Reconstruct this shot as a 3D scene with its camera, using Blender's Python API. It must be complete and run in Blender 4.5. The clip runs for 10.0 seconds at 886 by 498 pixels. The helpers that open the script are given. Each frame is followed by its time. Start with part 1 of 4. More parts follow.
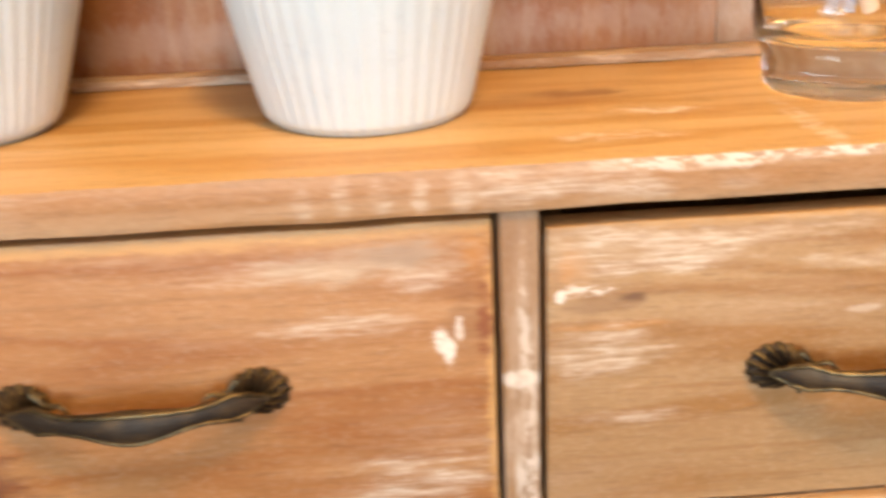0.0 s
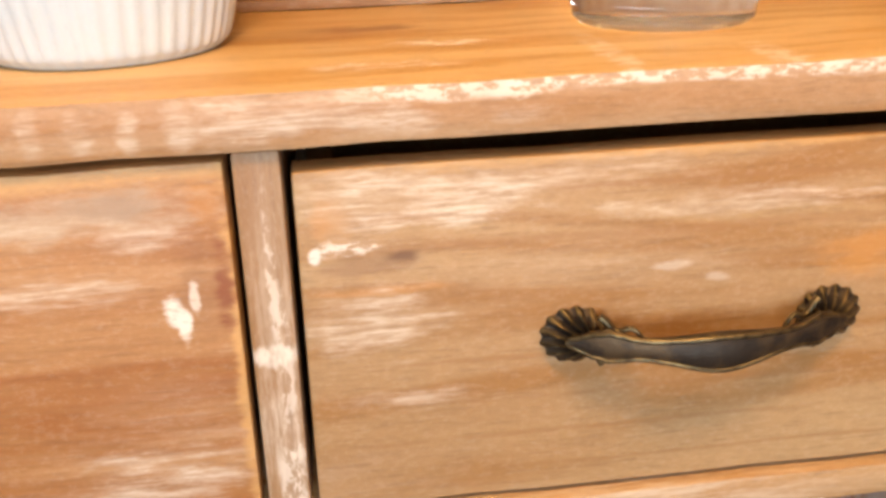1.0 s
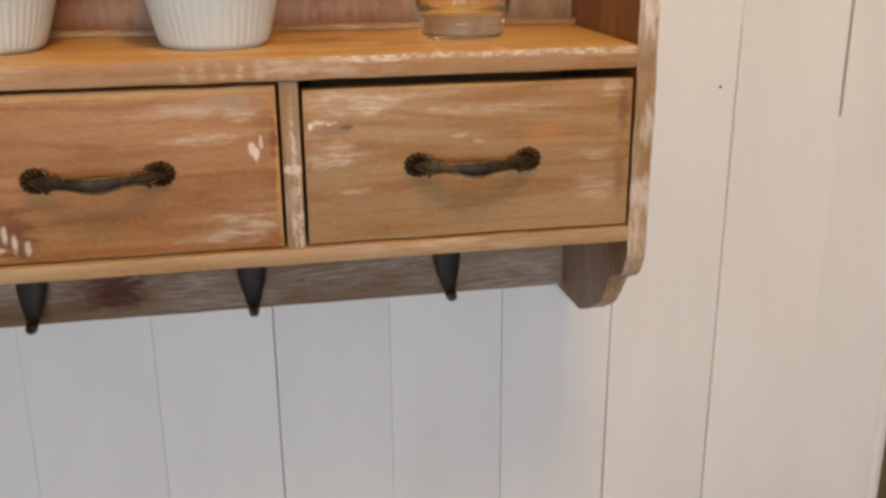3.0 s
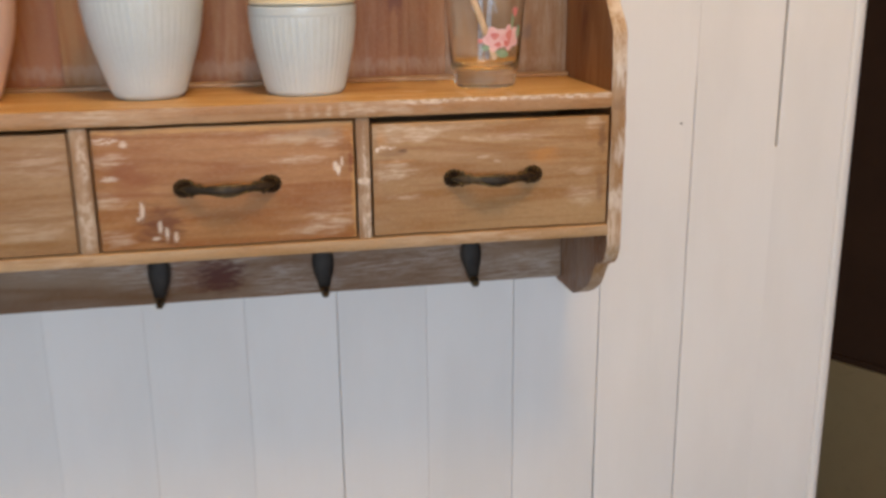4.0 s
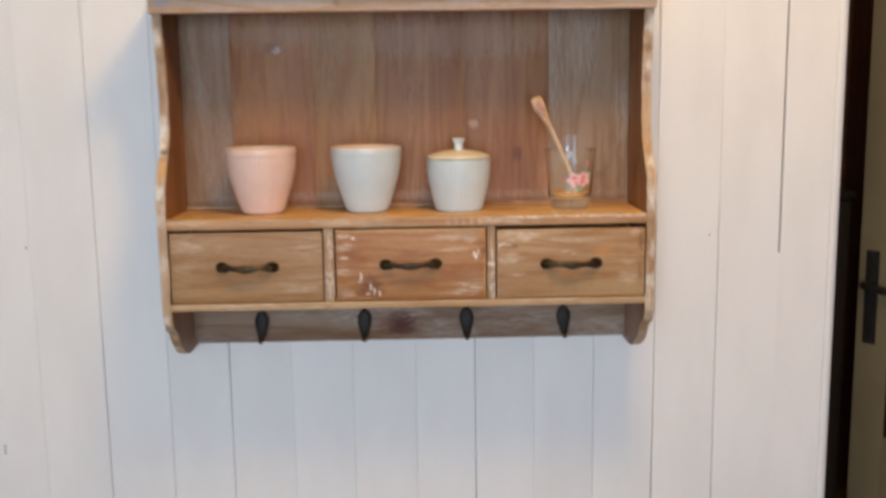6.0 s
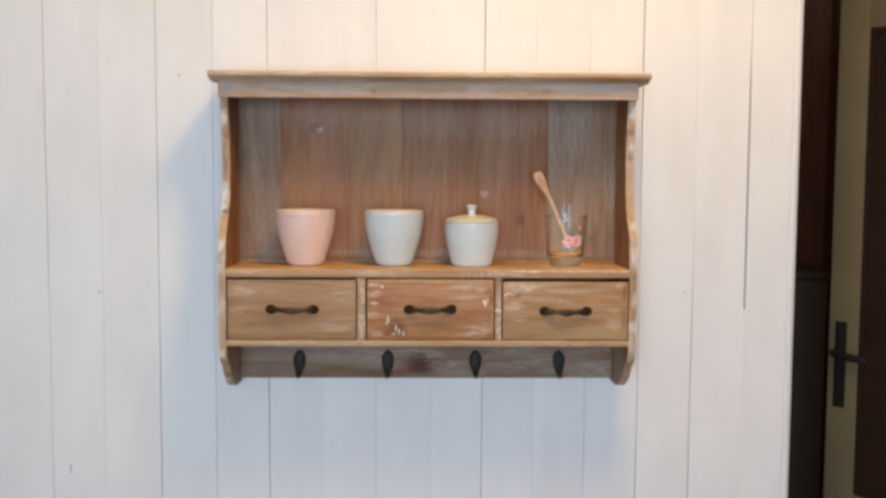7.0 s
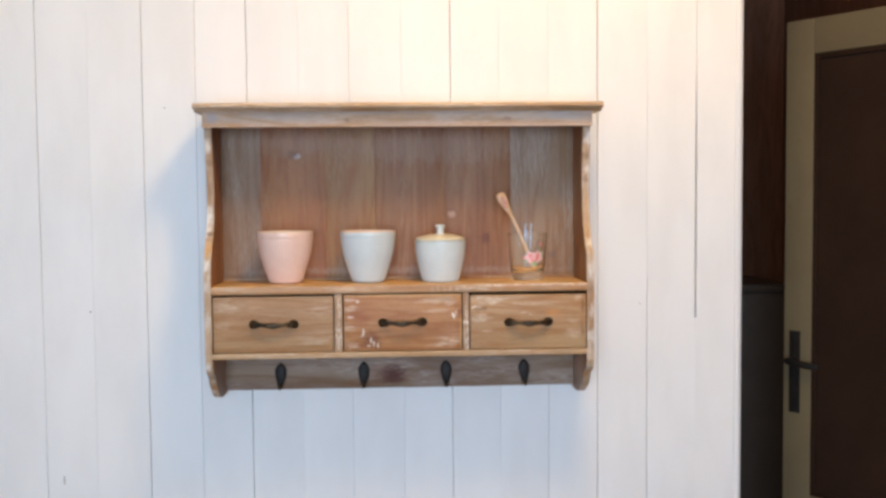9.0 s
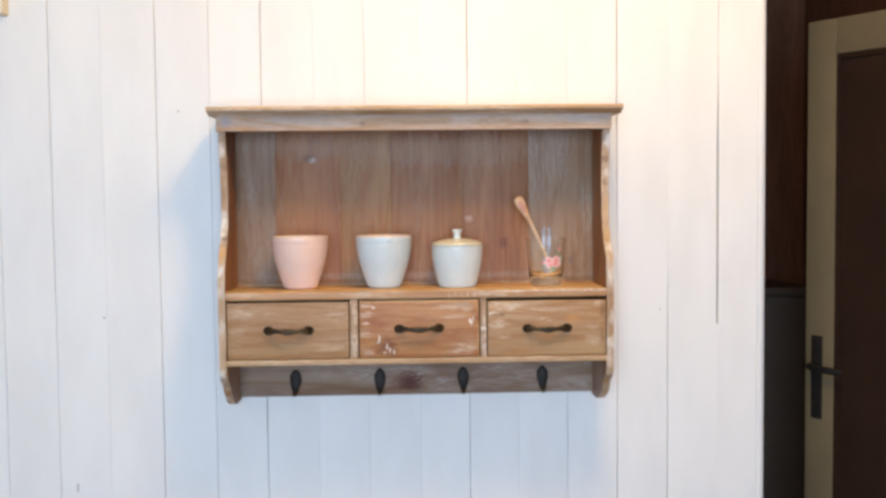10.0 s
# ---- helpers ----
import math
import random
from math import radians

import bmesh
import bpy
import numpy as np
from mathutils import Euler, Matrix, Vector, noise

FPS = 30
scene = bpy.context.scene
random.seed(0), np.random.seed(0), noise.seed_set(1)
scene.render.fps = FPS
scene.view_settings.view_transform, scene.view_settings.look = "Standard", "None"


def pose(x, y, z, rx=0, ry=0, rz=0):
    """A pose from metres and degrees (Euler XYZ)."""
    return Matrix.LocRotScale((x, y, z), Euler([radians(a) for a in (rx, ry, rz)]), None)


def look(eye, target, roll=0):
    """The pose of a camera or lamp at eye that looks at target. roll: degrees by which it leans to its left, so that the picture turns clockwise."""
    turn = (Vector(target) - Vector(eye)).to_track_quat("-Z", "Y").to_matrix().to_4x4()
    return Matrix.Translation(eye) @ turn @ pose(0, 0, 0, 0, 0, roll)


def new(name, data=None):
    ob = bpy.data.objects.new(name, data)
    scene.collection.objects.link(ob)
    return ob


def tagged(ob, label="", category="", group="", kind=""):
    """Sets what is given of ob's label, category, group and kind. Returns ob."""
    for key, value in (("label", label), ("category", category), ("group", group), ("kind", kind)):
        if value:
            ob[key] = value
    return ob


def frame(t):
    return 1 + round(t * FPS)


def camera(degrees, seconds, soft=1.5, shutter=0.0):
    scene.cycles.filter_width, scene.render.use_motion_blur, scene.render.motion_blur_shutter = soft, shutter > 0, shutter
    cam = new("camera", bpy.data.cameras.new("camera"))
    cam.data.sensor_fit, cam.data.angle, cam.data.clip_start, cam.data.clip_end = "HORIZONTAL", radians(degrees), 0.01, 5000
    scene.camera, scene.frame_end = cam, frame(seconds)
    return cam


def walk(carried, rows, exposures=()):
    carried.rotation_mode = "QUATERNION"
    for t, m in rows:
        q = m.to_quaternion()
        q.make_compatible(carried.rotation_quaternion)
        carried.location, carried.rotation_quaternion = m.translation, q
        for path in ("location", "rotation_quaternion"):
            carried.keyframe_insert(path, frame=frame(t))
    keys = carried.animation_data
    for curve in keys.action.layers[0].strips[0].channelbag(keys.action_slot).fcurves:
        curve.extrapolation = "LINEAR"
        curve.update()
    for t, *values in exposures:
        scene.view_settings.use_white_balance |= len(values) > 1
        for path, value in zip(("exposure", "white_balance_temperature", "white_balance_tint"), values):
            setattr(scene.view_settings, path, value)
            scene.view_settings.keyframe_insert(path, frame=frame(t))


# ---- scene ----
cam = camera(47.7, 10.0, soft=3.0, shutter=0.5)
PATH = [
    (0, (0.082, -0.410, 1.408), (0.157, 1.449, 0.674), -2.7),
    (0.5, (0.126, -0.387, 1.391), (0.262, 1.466, 0.653), -2.7),
    (0.7, (0.128, -0.379, 1.386), (0.344, 1.465, 0.642), -1.8),
    (1, (0.130, -0.376, 1.378), (0.349, 1.470, 0.641), -1.9),
    (1.2, (0.128, -0.383, 1.373), (0.366, 1.473, 0.666), -2.6),
    (1.5, (0.126, -0.408, 1.372), (0.416, 1.415, 0.603), -2.7),
    (1.7, (0.119, -0.438, 1.367), (0.496, 1.381, 0.627), -1.7),
    (2, (0.107, -0.500, 1.373), (0.491, 1.310, 0.613), -1.5),
    (2.2, (0.107, -0.559, 1.380), (0.443, 1.272, 0.647), -2.3),
    (3.3, (0.073, -0.791, 1.423), (0.439, 1.075, 0.803), 0.1),
    (3.5, (0.059, -0.828, 1.432), (0.415, 1.046, 0.832), 0.2),
    (4, (0.026, -0.965, 1.439), (0.383, 0.923, 0.884), -0.6),
    (4.2, (0.009, -1.033, 1.449), (0.343, 0.859, 0.896), -0.8),
    (4.5, (-0.007, -1.114, 1.461), (0.328, 0.783, 0.925), -1.8),
    (4.7, (-0.011, -1.17, 1.465), (0.327, 0.733, 0.951), -2.3),
    (5, (0.008, -1.252, 1.476), (0.317, 0.666, 0.998), -2.2),
    (5.2, (0.019, -1.304, 1.476), (0.26, 0.633, 1.039), -1.7),
    (5.5, (0.025, -1.387, 1.493), (0.168, 0.565, 1.083), -1.2),
    (5.7, (0.022, -1.435, 1.506), (0.102, 0.524, 1.111), -0.8),
    (6, (0.015, -1.509, 1.509), (0.062, 0.463, 1.183), -0.8),
    (6.2, (0.006, -1.565, 1.504), (0.037, 0.416, 1.231), -0.1),
    (7.3, (-0.021, -1.837, 1.488), (0.037, 0.159, 1.381), 0.3),
    (7.5, (-0.018, -1.875, 1.495), (0.044, 0.123, 1.417), 0.2),
    (8, (-0.003, -1.912, 1.488), (0.042, 0.085, 1.381), 0.2),
    (8.5, (-0.008, -1.906, 1.487), (0.088, 0.089, 1.377), -0.4),
    (9, (-0.014, -1.897, 1.488), (0.087, 0.097, 1.378), -0.5),
    (9.5, (-0.018, -1.888, 1.486), (0.077, 0.107, 1.378), -0.6),
    (10, (-0.015, -1.869, 1.492), (0.055, 0.127, 1.386), -0.6),
]

EXPOSURES = [(0.0, 0.74, 7050, 15), (1.2, 0.77, 7100, 16), (1.5, 0.78, 7350, 16), (2.0, 0.57, 8400, 18), (3.3, -0.32, 7450, 16), (4.0, -0.20, 7200, 16), (5.0, -0.31, 7200, 16), (5.5, -0.28, 7150, 16), (6.2, -0.05, 6850, 14), (7.5, -0.06, 6500, 12), (8.5, 0.04, 6400, 13), (10.0, 0.23, 6250, 12)]
walk(cam, [(t, look(eye, target, roll)) for t, eye, target, roll in PATH], EXPOSURES)

# ---- light ----
world = bpy.data.worlds.new("sky")
scene.world = world
world.use_nodes = True
sky = world.node_tree.nodes.new("ShaderNodeTexSky")
sky.sky_type, sky.sun_disc, sky.sun_elevation, sky.sun_rotation = "NISHITA", False, radians(35), radians(200)
world.node_tree.links.new(sky.outputs[0], world.node_tree.nodes["Background"].inputs[0])
world.node_tree.nodes["Background"].inputs[1].default_value = 0.10


def lamp(name, kind, place, power, colour, target=None, **more):
    data = bpy.data.lights.new(name, kind)
    data.energy, data.color = power, colour
    for key, value in more.items():
        if key == "size":
            data.shape, data.size, data.size_y = "RECTANGLE", value[0], value[1]
        if key == "radius":
            data.shadow_soft_size = value
    ob = new(name, data)
    ob.matrix_basis = look(place, target) if target else Matrix.Translation(place)
    return ob


CEILING, SOUTH, WEST, EAST, NORTH = 2.62, -3.3, -2.4, 1.57, 2.1
lamp("daylight_window", "AREA", (-0.15, SOUTH - 0.03, 1.5), 65, (0.52, 0.745, 1.0), (0.0, 0, 1.2), size=(1.5, 1.25))
lamp("ceiling_lamp", "POINT", (0.30, -0.85, 2.50), 31, (1.0, 0.66, 0.265), radius=0.13)

# ---- materials ----


class Nodes:
    """Short hand for building a node material."""

    def __init__(self, name):
        self.m = bpy.data.materials.new(name)
        self.m.use_nodes = True
        self.t = self.m.node_tree
        self.b = self.t.nodes["Principled BSDF"]

    def put(self, node, key, value):
        sock = node.inputs[key]
        if isinstance(value, bpy.types.NodeSocket):
            self.t.links.new(value, sock)
        else:
            sock.default_value = value

    def node(self, kind, out=0, props=(), **ins):
        n = self.t.nodes.new(kind)
        for k, v in props:
            setattr(n, k, v)
        for k, v in ins.items():
            self.put(n, k, v)
        return n.outputs[out]

    def math(self, op, a, b=0.0, c=0.0):
        n = self.t.nodes.new("ShaderNodeMath")
        n.operation = op
        for i, v in enumerate((a, b, c)):
            self.put(n, i, v)
        return n.outputs[0]

    def vec(self, op, a, b=(0, 0, 0), out=0):
        n = self.t.nodes.new("ShaderNodeVectorMath")
        n.operation = op
        self.put(n, 0, a)
        if op == "SCALE":
            self.put(n, 3, b)
        else:
            self.put(n, 1, b)
        return n.outputs[out]

    def step(self, v, lo, hi, a=0.0, b=1.0):
        n = self.t.nodes.new("ShaderNodeMapRange")
        n.interpolation_type = "SMOOTHSTEP"
        for i, x in enumerate((v, lo, hi, a, b)):
            self.put(n, i, x)
        return n.outputs[0]

    def mix(self, f, a, b):
        n = self.t.nodes.new("ShaderNodeMix")
        n.data_type = "RGBA"
        self.put(n, 0, f)
        self.put(n, 6, a if isinstance(a, bpy.types.NodeSocket) else (*a, 1))
        self.put(n, 7, b if isinstance(b, bpy.types.NodeSocket) else (*b, 1))
        return n.outputs[2]

    def noise(self, v, scale=1.0, detail=4.0, rough=0.55, distort=0.0):
        n = self.t.nodes.new("ShaderNodeTexNoise")
        for k, x in (("Vector", v), ("Scale", scale), ("Detail", detail), ("Roughness", rough), ("Distortion", distort)):
            self.put(n, k, x)
        return n.outputs[0]

    def coords(self):
        return self.node("ShaderNodeTexCoord", 3)

    def chance(self):
        return self.node("ShaderNodeObjectInfo", 5)

    def bump(self, height, strength, distance):
        n = self.t.nodes.new("ShaderNodeBump")
        for k, x in (("Height", height), ("Strength", strength), ("Distance", distance)):
            self.put(n, k, x)
        self.t.links.new(n.outputs[0], self.b.inputs["Normal"])

    def done(self, colour, rough=0.5, metal=0.0, **more):
        self.put(self.b, "Base Color", colour if isinstance(colour, bpy.types.NodeSocket) else (*colour, 1))
        self.put(self.b, "Roughness", rough)
        self.put(self.b, "Metallic", metal)
        for k, v in more.items():
            self.put(self.b, k.replace("_", " "), v)
        return self.m


WHITE_CHIP_RAY, RED_KNOT, GREY_WASH, ORANGE, LIT_BARE = (0.82, 0.70, 0.57), (0.11, 0.025, 0.014), (0.42, 0.37, 0.33), (0.55, 0.23, 0.05), (0.66, 0.36, 0.13)
PINE, HONEY, UMBER, LIME = (0.50, 0.27, 0.115), (0.37, 0.165, 0.055), (0.15, 0.06, 0.024), (0.70, 0.56, 0.42)


def wood(name, light=PINE, mid=HONEY, dark=UMBER, pale=LIME, grain="X", wash=0.5, marks=(), cover=0.5, rough=0.5):
    """Stained pine, rubbed with a white wash. marks: (centre, radii, colour, strength) of stains, knots, rubbed places
    and painted light.
    """
    light, mid = ((0.98 * r, 0.98 * g, 0.93 * b) for r, g, b in (light, mid))
    n = Nodes(name)
    p = n.coords()
    q = n.vec("ADD", p, n.node("ShaderNodeCombineXYZ", 0, X=n.math("MULTIPLY", n.chance(), 7.0), Y=n.math("MULTIPLY", n.chance(), 3.0), Z=n.math("MULTIPLY", n.chance(), 5.0)))

    def along(lengthwise, across):
        return n.vec("MULTIPLY", q, tuple(lengthwise if a == grain else across for a in "XYZ"))

    streak = n.noise(along(2.6, 30), 1, 3, 0.45, 0.35)
    fine = n.noise(along(75, 900), 1, 4, 0.7)
    tone = n.noise(along(3.0, 20), 1, 3, 0.5)
    rings = n.math("POWER", n.math("MULTIPLY_ADD", n.math("SINE", n.math("MULTIPLY", streak, 38.0)), 0.5, 0.5), 2.2)
    late = tuple(0.5 * (a + b) for a, b in zip((0.80 * mid[0], 0.70 * mid[1], 0.5 * mid[2]), (mid[0], 0.80 * mid[1], 0.5 * mid[2])))
    c = n.mix(n.step(tone, 0.32, 0.68), light, mid)
    c = n.mix(n.math("MULTIPLY", rings, n.step(tone, 0.3, 0.7, 0.55, 0.95)), c, late)
    c = n.mix(n.math("MULTIPLY", n.step(fine, 0.50, 0.68), 0.27), c, dark)
    speck = n.noise(along(380, 800), 1, 3, 0.7)
    c = n.mix(n.math("MULTIPLY", n.step(speck, 0.50, 0.68), 0.10), c, pale)
    c = n.mix(n.math("MULTIPLY", n.step(speck, 0.50, 0.34), 0.10), c, dark)
    brush = n.noise(along(42, 380), 1, 7, 0.72)
    scuff = n.noise(along(170, 430), 1, 5, 0.68)
    patch = n.noise(along(7, 26), 1, 3, 0.5)
    film = n.step(patch, 0.60 - 0.3 * cover, 0.84 - 0.3 * cover)
    rubbed = n.math("MULTIPLY", film, n.math("ADD", n.math("MULTIPLY", n.step(brush, 0.42, 0.62), 0.72), 0.16))
    c = n.mix(n.math("MULTIPLY", rubbed, wash), c, pale)
    wobble = n.vec("SCALE", n.vec("SUBTRACT", n.node("ShaderNodeTexNoise", 1, Vector=along(60, 210), Scale=1.0, Detail=6.0, Roughness=0.65), (0.5, 0.5, 0.5)), 2.6)
    for centre, radii, colour, strength in marks:
        d = n.vec("MULTIPLY", n.vec("SUBTRACT", p, centre), tuple(1 / r for r in radii))
        d = n.vec("LENGTH", n.vec("ADD", d, wobble), out=1)
        if colour == pale:
            m = n.math("MULTIPLY", n.math("MULTIPLY", n.step(d, 1.35, 0.45, 0.0, strength), n.step(fine, 0.60, 0.42, 0.5, 1.12)), n.math("ADD", n.math("MULTIPLY", n.step(brush, 0.38, 0.60), 0.62), n.step(scuff, 0.44, 0.66, 0.12, 0.30)))
        elif colour == WHITE_CHIP_RAY:
            m = n.math("MULTIPLY", n.step(d, 1.7, 0.75, 0.0, min(1.0, 1.15 * strength)), n.step(scuff, 0.45, 0.56, 0.10, 1.0) if max(radii[0], radii[2]) > 0.005 else n.step(scuff, 0.34, 0.50, 0.55, 1.0))
        else:
            m = n.step(d, 1.25, 0.35, 0.0, strength)
        c = n.mix(m, c, colour)
    n.bump(n.math("ADD", n.math("MULTIPLY", fine, 0.6), n.math("ADD", n.math("MULTIPLY", rings, 0.25), n.math("MULTIPLY", brush, 0.6))), 0.4, 0.0006)
    return n.done(c, n.math("ADD", rough, n.math("MULTIPLY", rubbed, 0.2)), Specular_IOR_Level=0.35)


FRONT = -0.149


def at(x, z, rx, rz, colour, strength, y=FRONT):
    return ((x, y, z), (rx, 0.05, rz), colour, strength)


LINE, TAN = (0.34, 0.155, 0.055), (0.50, 0.27, 0.115)


def growth_lines(x, half, rows, colour=LINE):
    """Long thin darker lines of the grain across a drawer front."""
    return tuple(at(x + dx, z, half * w, h, colour, k) for dx, z, w, h, k in rows)


wood_drawer_left = wood("pine_drawer_left", (0.42, 0.24, 0.11), (0.34, 0.175, 0.072), wash=0.34, cover=0.42, marks=growth_lines(-0.222, 0.1, (
    (0.01, 1.2980, 0.9, 0.0009, 0.45), (-0.02, 1.2840, 0.9, 0.0012, 0.4), (0.02, 1.2700, 0.8, 0.0009, 0.4), (0.0, 1.2480, 1.0, 0.0009, 0.45), (0.01, 1.2330, 0.9, 0.0010, 0.4))) + (
    at(-0.303, 1.292, 0.02, 0.008, LIME, 0.6), at(-0.31, 1.262, 0.014, 0.006, LIME, 0.5), at(-0.14, 1.29, 0.02, 0.01, LIME, 0.4),
    at(-0.15, 1.232, 0.026, 0.006, LIME, 0.35)))
wood_drawer_middle = wood("pine_drawer_middle", (0.47, 0.225, 0.085), (0.36, 0.14, 0.042), wash=0.45, cover=0.35, marks=growth_lines(0.003, 0.1, (
    (0.02, 1.2945, 0.9, 0.0009, 0.45), (-0.02, 1.2860, 0.8, 0.0016, 0.4), (0.02, 1.2685, 0.9, 0.0010, 0.45), (0.0, 1.2520, 1.0, 0.0009, 0.4), (0.03, 1.2400, 0.7, 0.0008, 0.4), (0.0, 1.2250, 0.9, 0.0009, 0.4))) + (
    at(-0.090, 1.304, 0.0082, 0.0022, WHITE_CHIP_RAY, 0.6), at(-0.076, 1.301, 0.0022, 0.0020, WHITE_CHIP_RAY, 0.6), at(-0.088, 1.288, 0.014, 0.006, LIME, 0.8),
    at(-0.090, 1.274, 0.0068, 0.0016, WHITE_CHIP_RAY, 0.55), at(-0.091, 1.254, 0.012, 0.006, LIME, 0.7), at(-0.086, 1.224, 0.012, 0.007, LIME, 0.7),
    at(-0.072, 1.27, 0.018, 0.018, (0.30, 0.09, 0.025), 0.45), at(-0.052, 1.234, 0.020, 0.018, RED_KNOT, 0.6), at(-0.066, 1.246, 0.0014, 0.0050, WHITE_CHIP_RAY, 0.7), at(-0.069, 1.240, 0.0012, 0.0016, WHITE_CHIP_RAY, 0.6),
    # Long orange rims at the top and right: light on the worn edge, painted.
    at(-0.053, 1.232, 0.0013, 0.0045, WHITE_CHIP_RAY, 0.7), at(-0.048, 1.227, 0.0012, 0.0042, WHITE_CHIP_RAY, 0.7), at(-0.041, 1.224, 0.0014, 0.0034, WHITE_CHIP_RAY, 0.65), at(-0.057, 1.223, 0.0026, 0.0012, WHITE_CHIP_RAY, 0.6), at(0.0, 1.3110, 0.14, 0.0026, LIT_BARE, 0.7), at(0.1062, 1.255, 0.0030, 0.055, LIT_BARE, 0.75), at(0.101, 1.304, 0.004, 0.006, ORANGE, 0.45), at(0.0975, 1.281, 0.006, 0.012, (0.28, 0.12, 0.045), 0.45), at(0.1035, 1.281, 0.0028, 0.012, (0.24, 0.065, 0.02), 0.85),
    at(0.0910, 1.2755, 0.0020, 0.0034, WHITE_CHIP_RAY, 1.0), at(0.0930, 1.2725, 0.0014, 0.0036, WHITE_CHIP_RAY, 0.9), at(0.0962, 1.2795, 0.0010, 0.0034, WHITE_CHIP_RAY, 0.6), at(0.070, 1.302, 0.034, 0.0065, (0.52, 0.40, 0.27), 0.5), at(0.080, 1.304, 0.010, 0.004, (0.30, 0.20, 0.13), 0.35), at(0.088, 1.2955, 0.012, 0.003, LIME, 0.7), at(0.062, 1.283, 0.022, 0.004, LIME, 0.7),
    at(0.085, 1.230, 0.018, 0.009, LIME, 0.85), at(0.070, 1.222, 0.024, 0.003, LIME, 0.7), at(0.05, 1.30, 0.03, 0.004, LIME, 0.5)))
wood_drawer_right = wood("pine_drawer_right", (0.47, 0.285, 0.138), (0.39, 0.205, 0.088), wash=0.45, cover=0.4, marks=growth_lines(0.2226, 0.1, (
    (0.02, 1.3010, 0.85, 0.0008, 0.6), (0.0, 1.2880, 1.0, 0.0016, 0.5), (0.04, 1.2795, 0.6, 0.0009, 0.4), (-0.01, 1.2560, 0.95, 0.0009, 0.6), (0.01, 1.2440, 0.9, 0.0009, 0.45), (-0.02, 1.2330, 0.85, 0.0010, 0.5), (0.02, 1.2225, 0.9, 0.0008, 0.45))) + (
    at(0.1300, 1.2965, 0.0055, 0.0075, TAN, 0.8), at(0.158, 1.2965, 0.020, 0.0030, LIME, 0.7), at(0.240, 1.2945, 0.040, 0.0035, LIME, 0.6),
    # The long thin rim at the top paints light on the drawer's worn edge.
    at(0.150, 1.301, 0.028, 0.008, LIME, 0.95), at(0.195, 1.305, 0.03, 0.005, LIME, 0.5), at(0.139, 1.2850, 0.013, 0.0040, (0.28, 0.14, 0.06), 0.6), at(0.133, 1.2895, 0.007, 0.0016, WHITE_CHIP_RAY, 0.7), at(0.1255, 1.288, 0.0012, 0.0016, WHITE_CHIP_RAY, 0.8), at(0.142, 1.2772, 0.020, 0.0014, ORANGE, 0.5), at(0.22, 1.3095, 0.12, 0.0020, LIT_BARE, 0.55), at(0.148, 1.2862, 0.005, 0.0022, (0.16, 0.07, 0.03), 0.8),
    at(0.1275, 1.297, 0.0030, 0.007, ORANGE, 0.35), at(0.139, 1.268, 0.017, 0.009, LIME, 0.8), at(0.15, 1.246, 0.018, 0.003, LIME, 0.6), at(0.268, 1.277, 0.014, 0.008, ORANGE, 0.6),
    at(0.216, 1.278, 0.0036, 0.0012, WHITE_CHIP_RAY, 0.25), at(0.228, 1.274, 0.0024, 0.0010, WHITE_CHIP_RAY, 0.25), at(0.305, 1.24, 0.016, 0.009, LIME, 0.75), at(0.306, 1.262, 0.012, 0.004, LIME, 0.6),
    at(0.321, 1.29, 0.004, 0.016, (0.20, 0.095, 0.045), 0.7), at(0.320, 1.25, 0.004, 0.02, (0.24, 0.12, 0.06), 0.5), at(0.313, 1.303, 0.008, 0.006, LIME, 0.7)))
wood_shelf = wood("pine_shelf", (0.72, 0.47, 0.225), (0.62, 0.37, 0.155), wash=0.28, cover=0.4, rough=0.42, marks=(
    ((0.145, -0.075, 1.332), (0.015, 0.007, 0.03), (0.22, 0.08, 0.025), 0.65), ((0.13, -0.08, 1.332), (0.036, 0.014, 0.03), (0.34, 0.14, 0.045), 0.45),
    ((0.165, -0.103, 1.332), (0.010, 0.0035, 0.02), WHITE_CHIP_RAY, 0.8), ((0.145, -0.131, 1.332), (0.014, 0.004, 0.02), WHITE_CHIP_RAY, 0.6), ((0.155, -0.105, 1.332), (0.03, 0.004, 0.02), LIME, 0.35),
    # Light rays thrown by the tumbler, painted as pale streaks in front of it.
    ((0.203, -0.130, 1.332), (0.003, 0.022, 0.02), WHITE_CHIP_RAY, 0.55), ((0.242, -0.146, 1.332), (0.004, 0.014, 0.02), WHITE_CHIP_RAY, 0.55), ((0.225, -0.12, 1.332), (0.02, 0.02, 0.02), LIME, 0.22)))
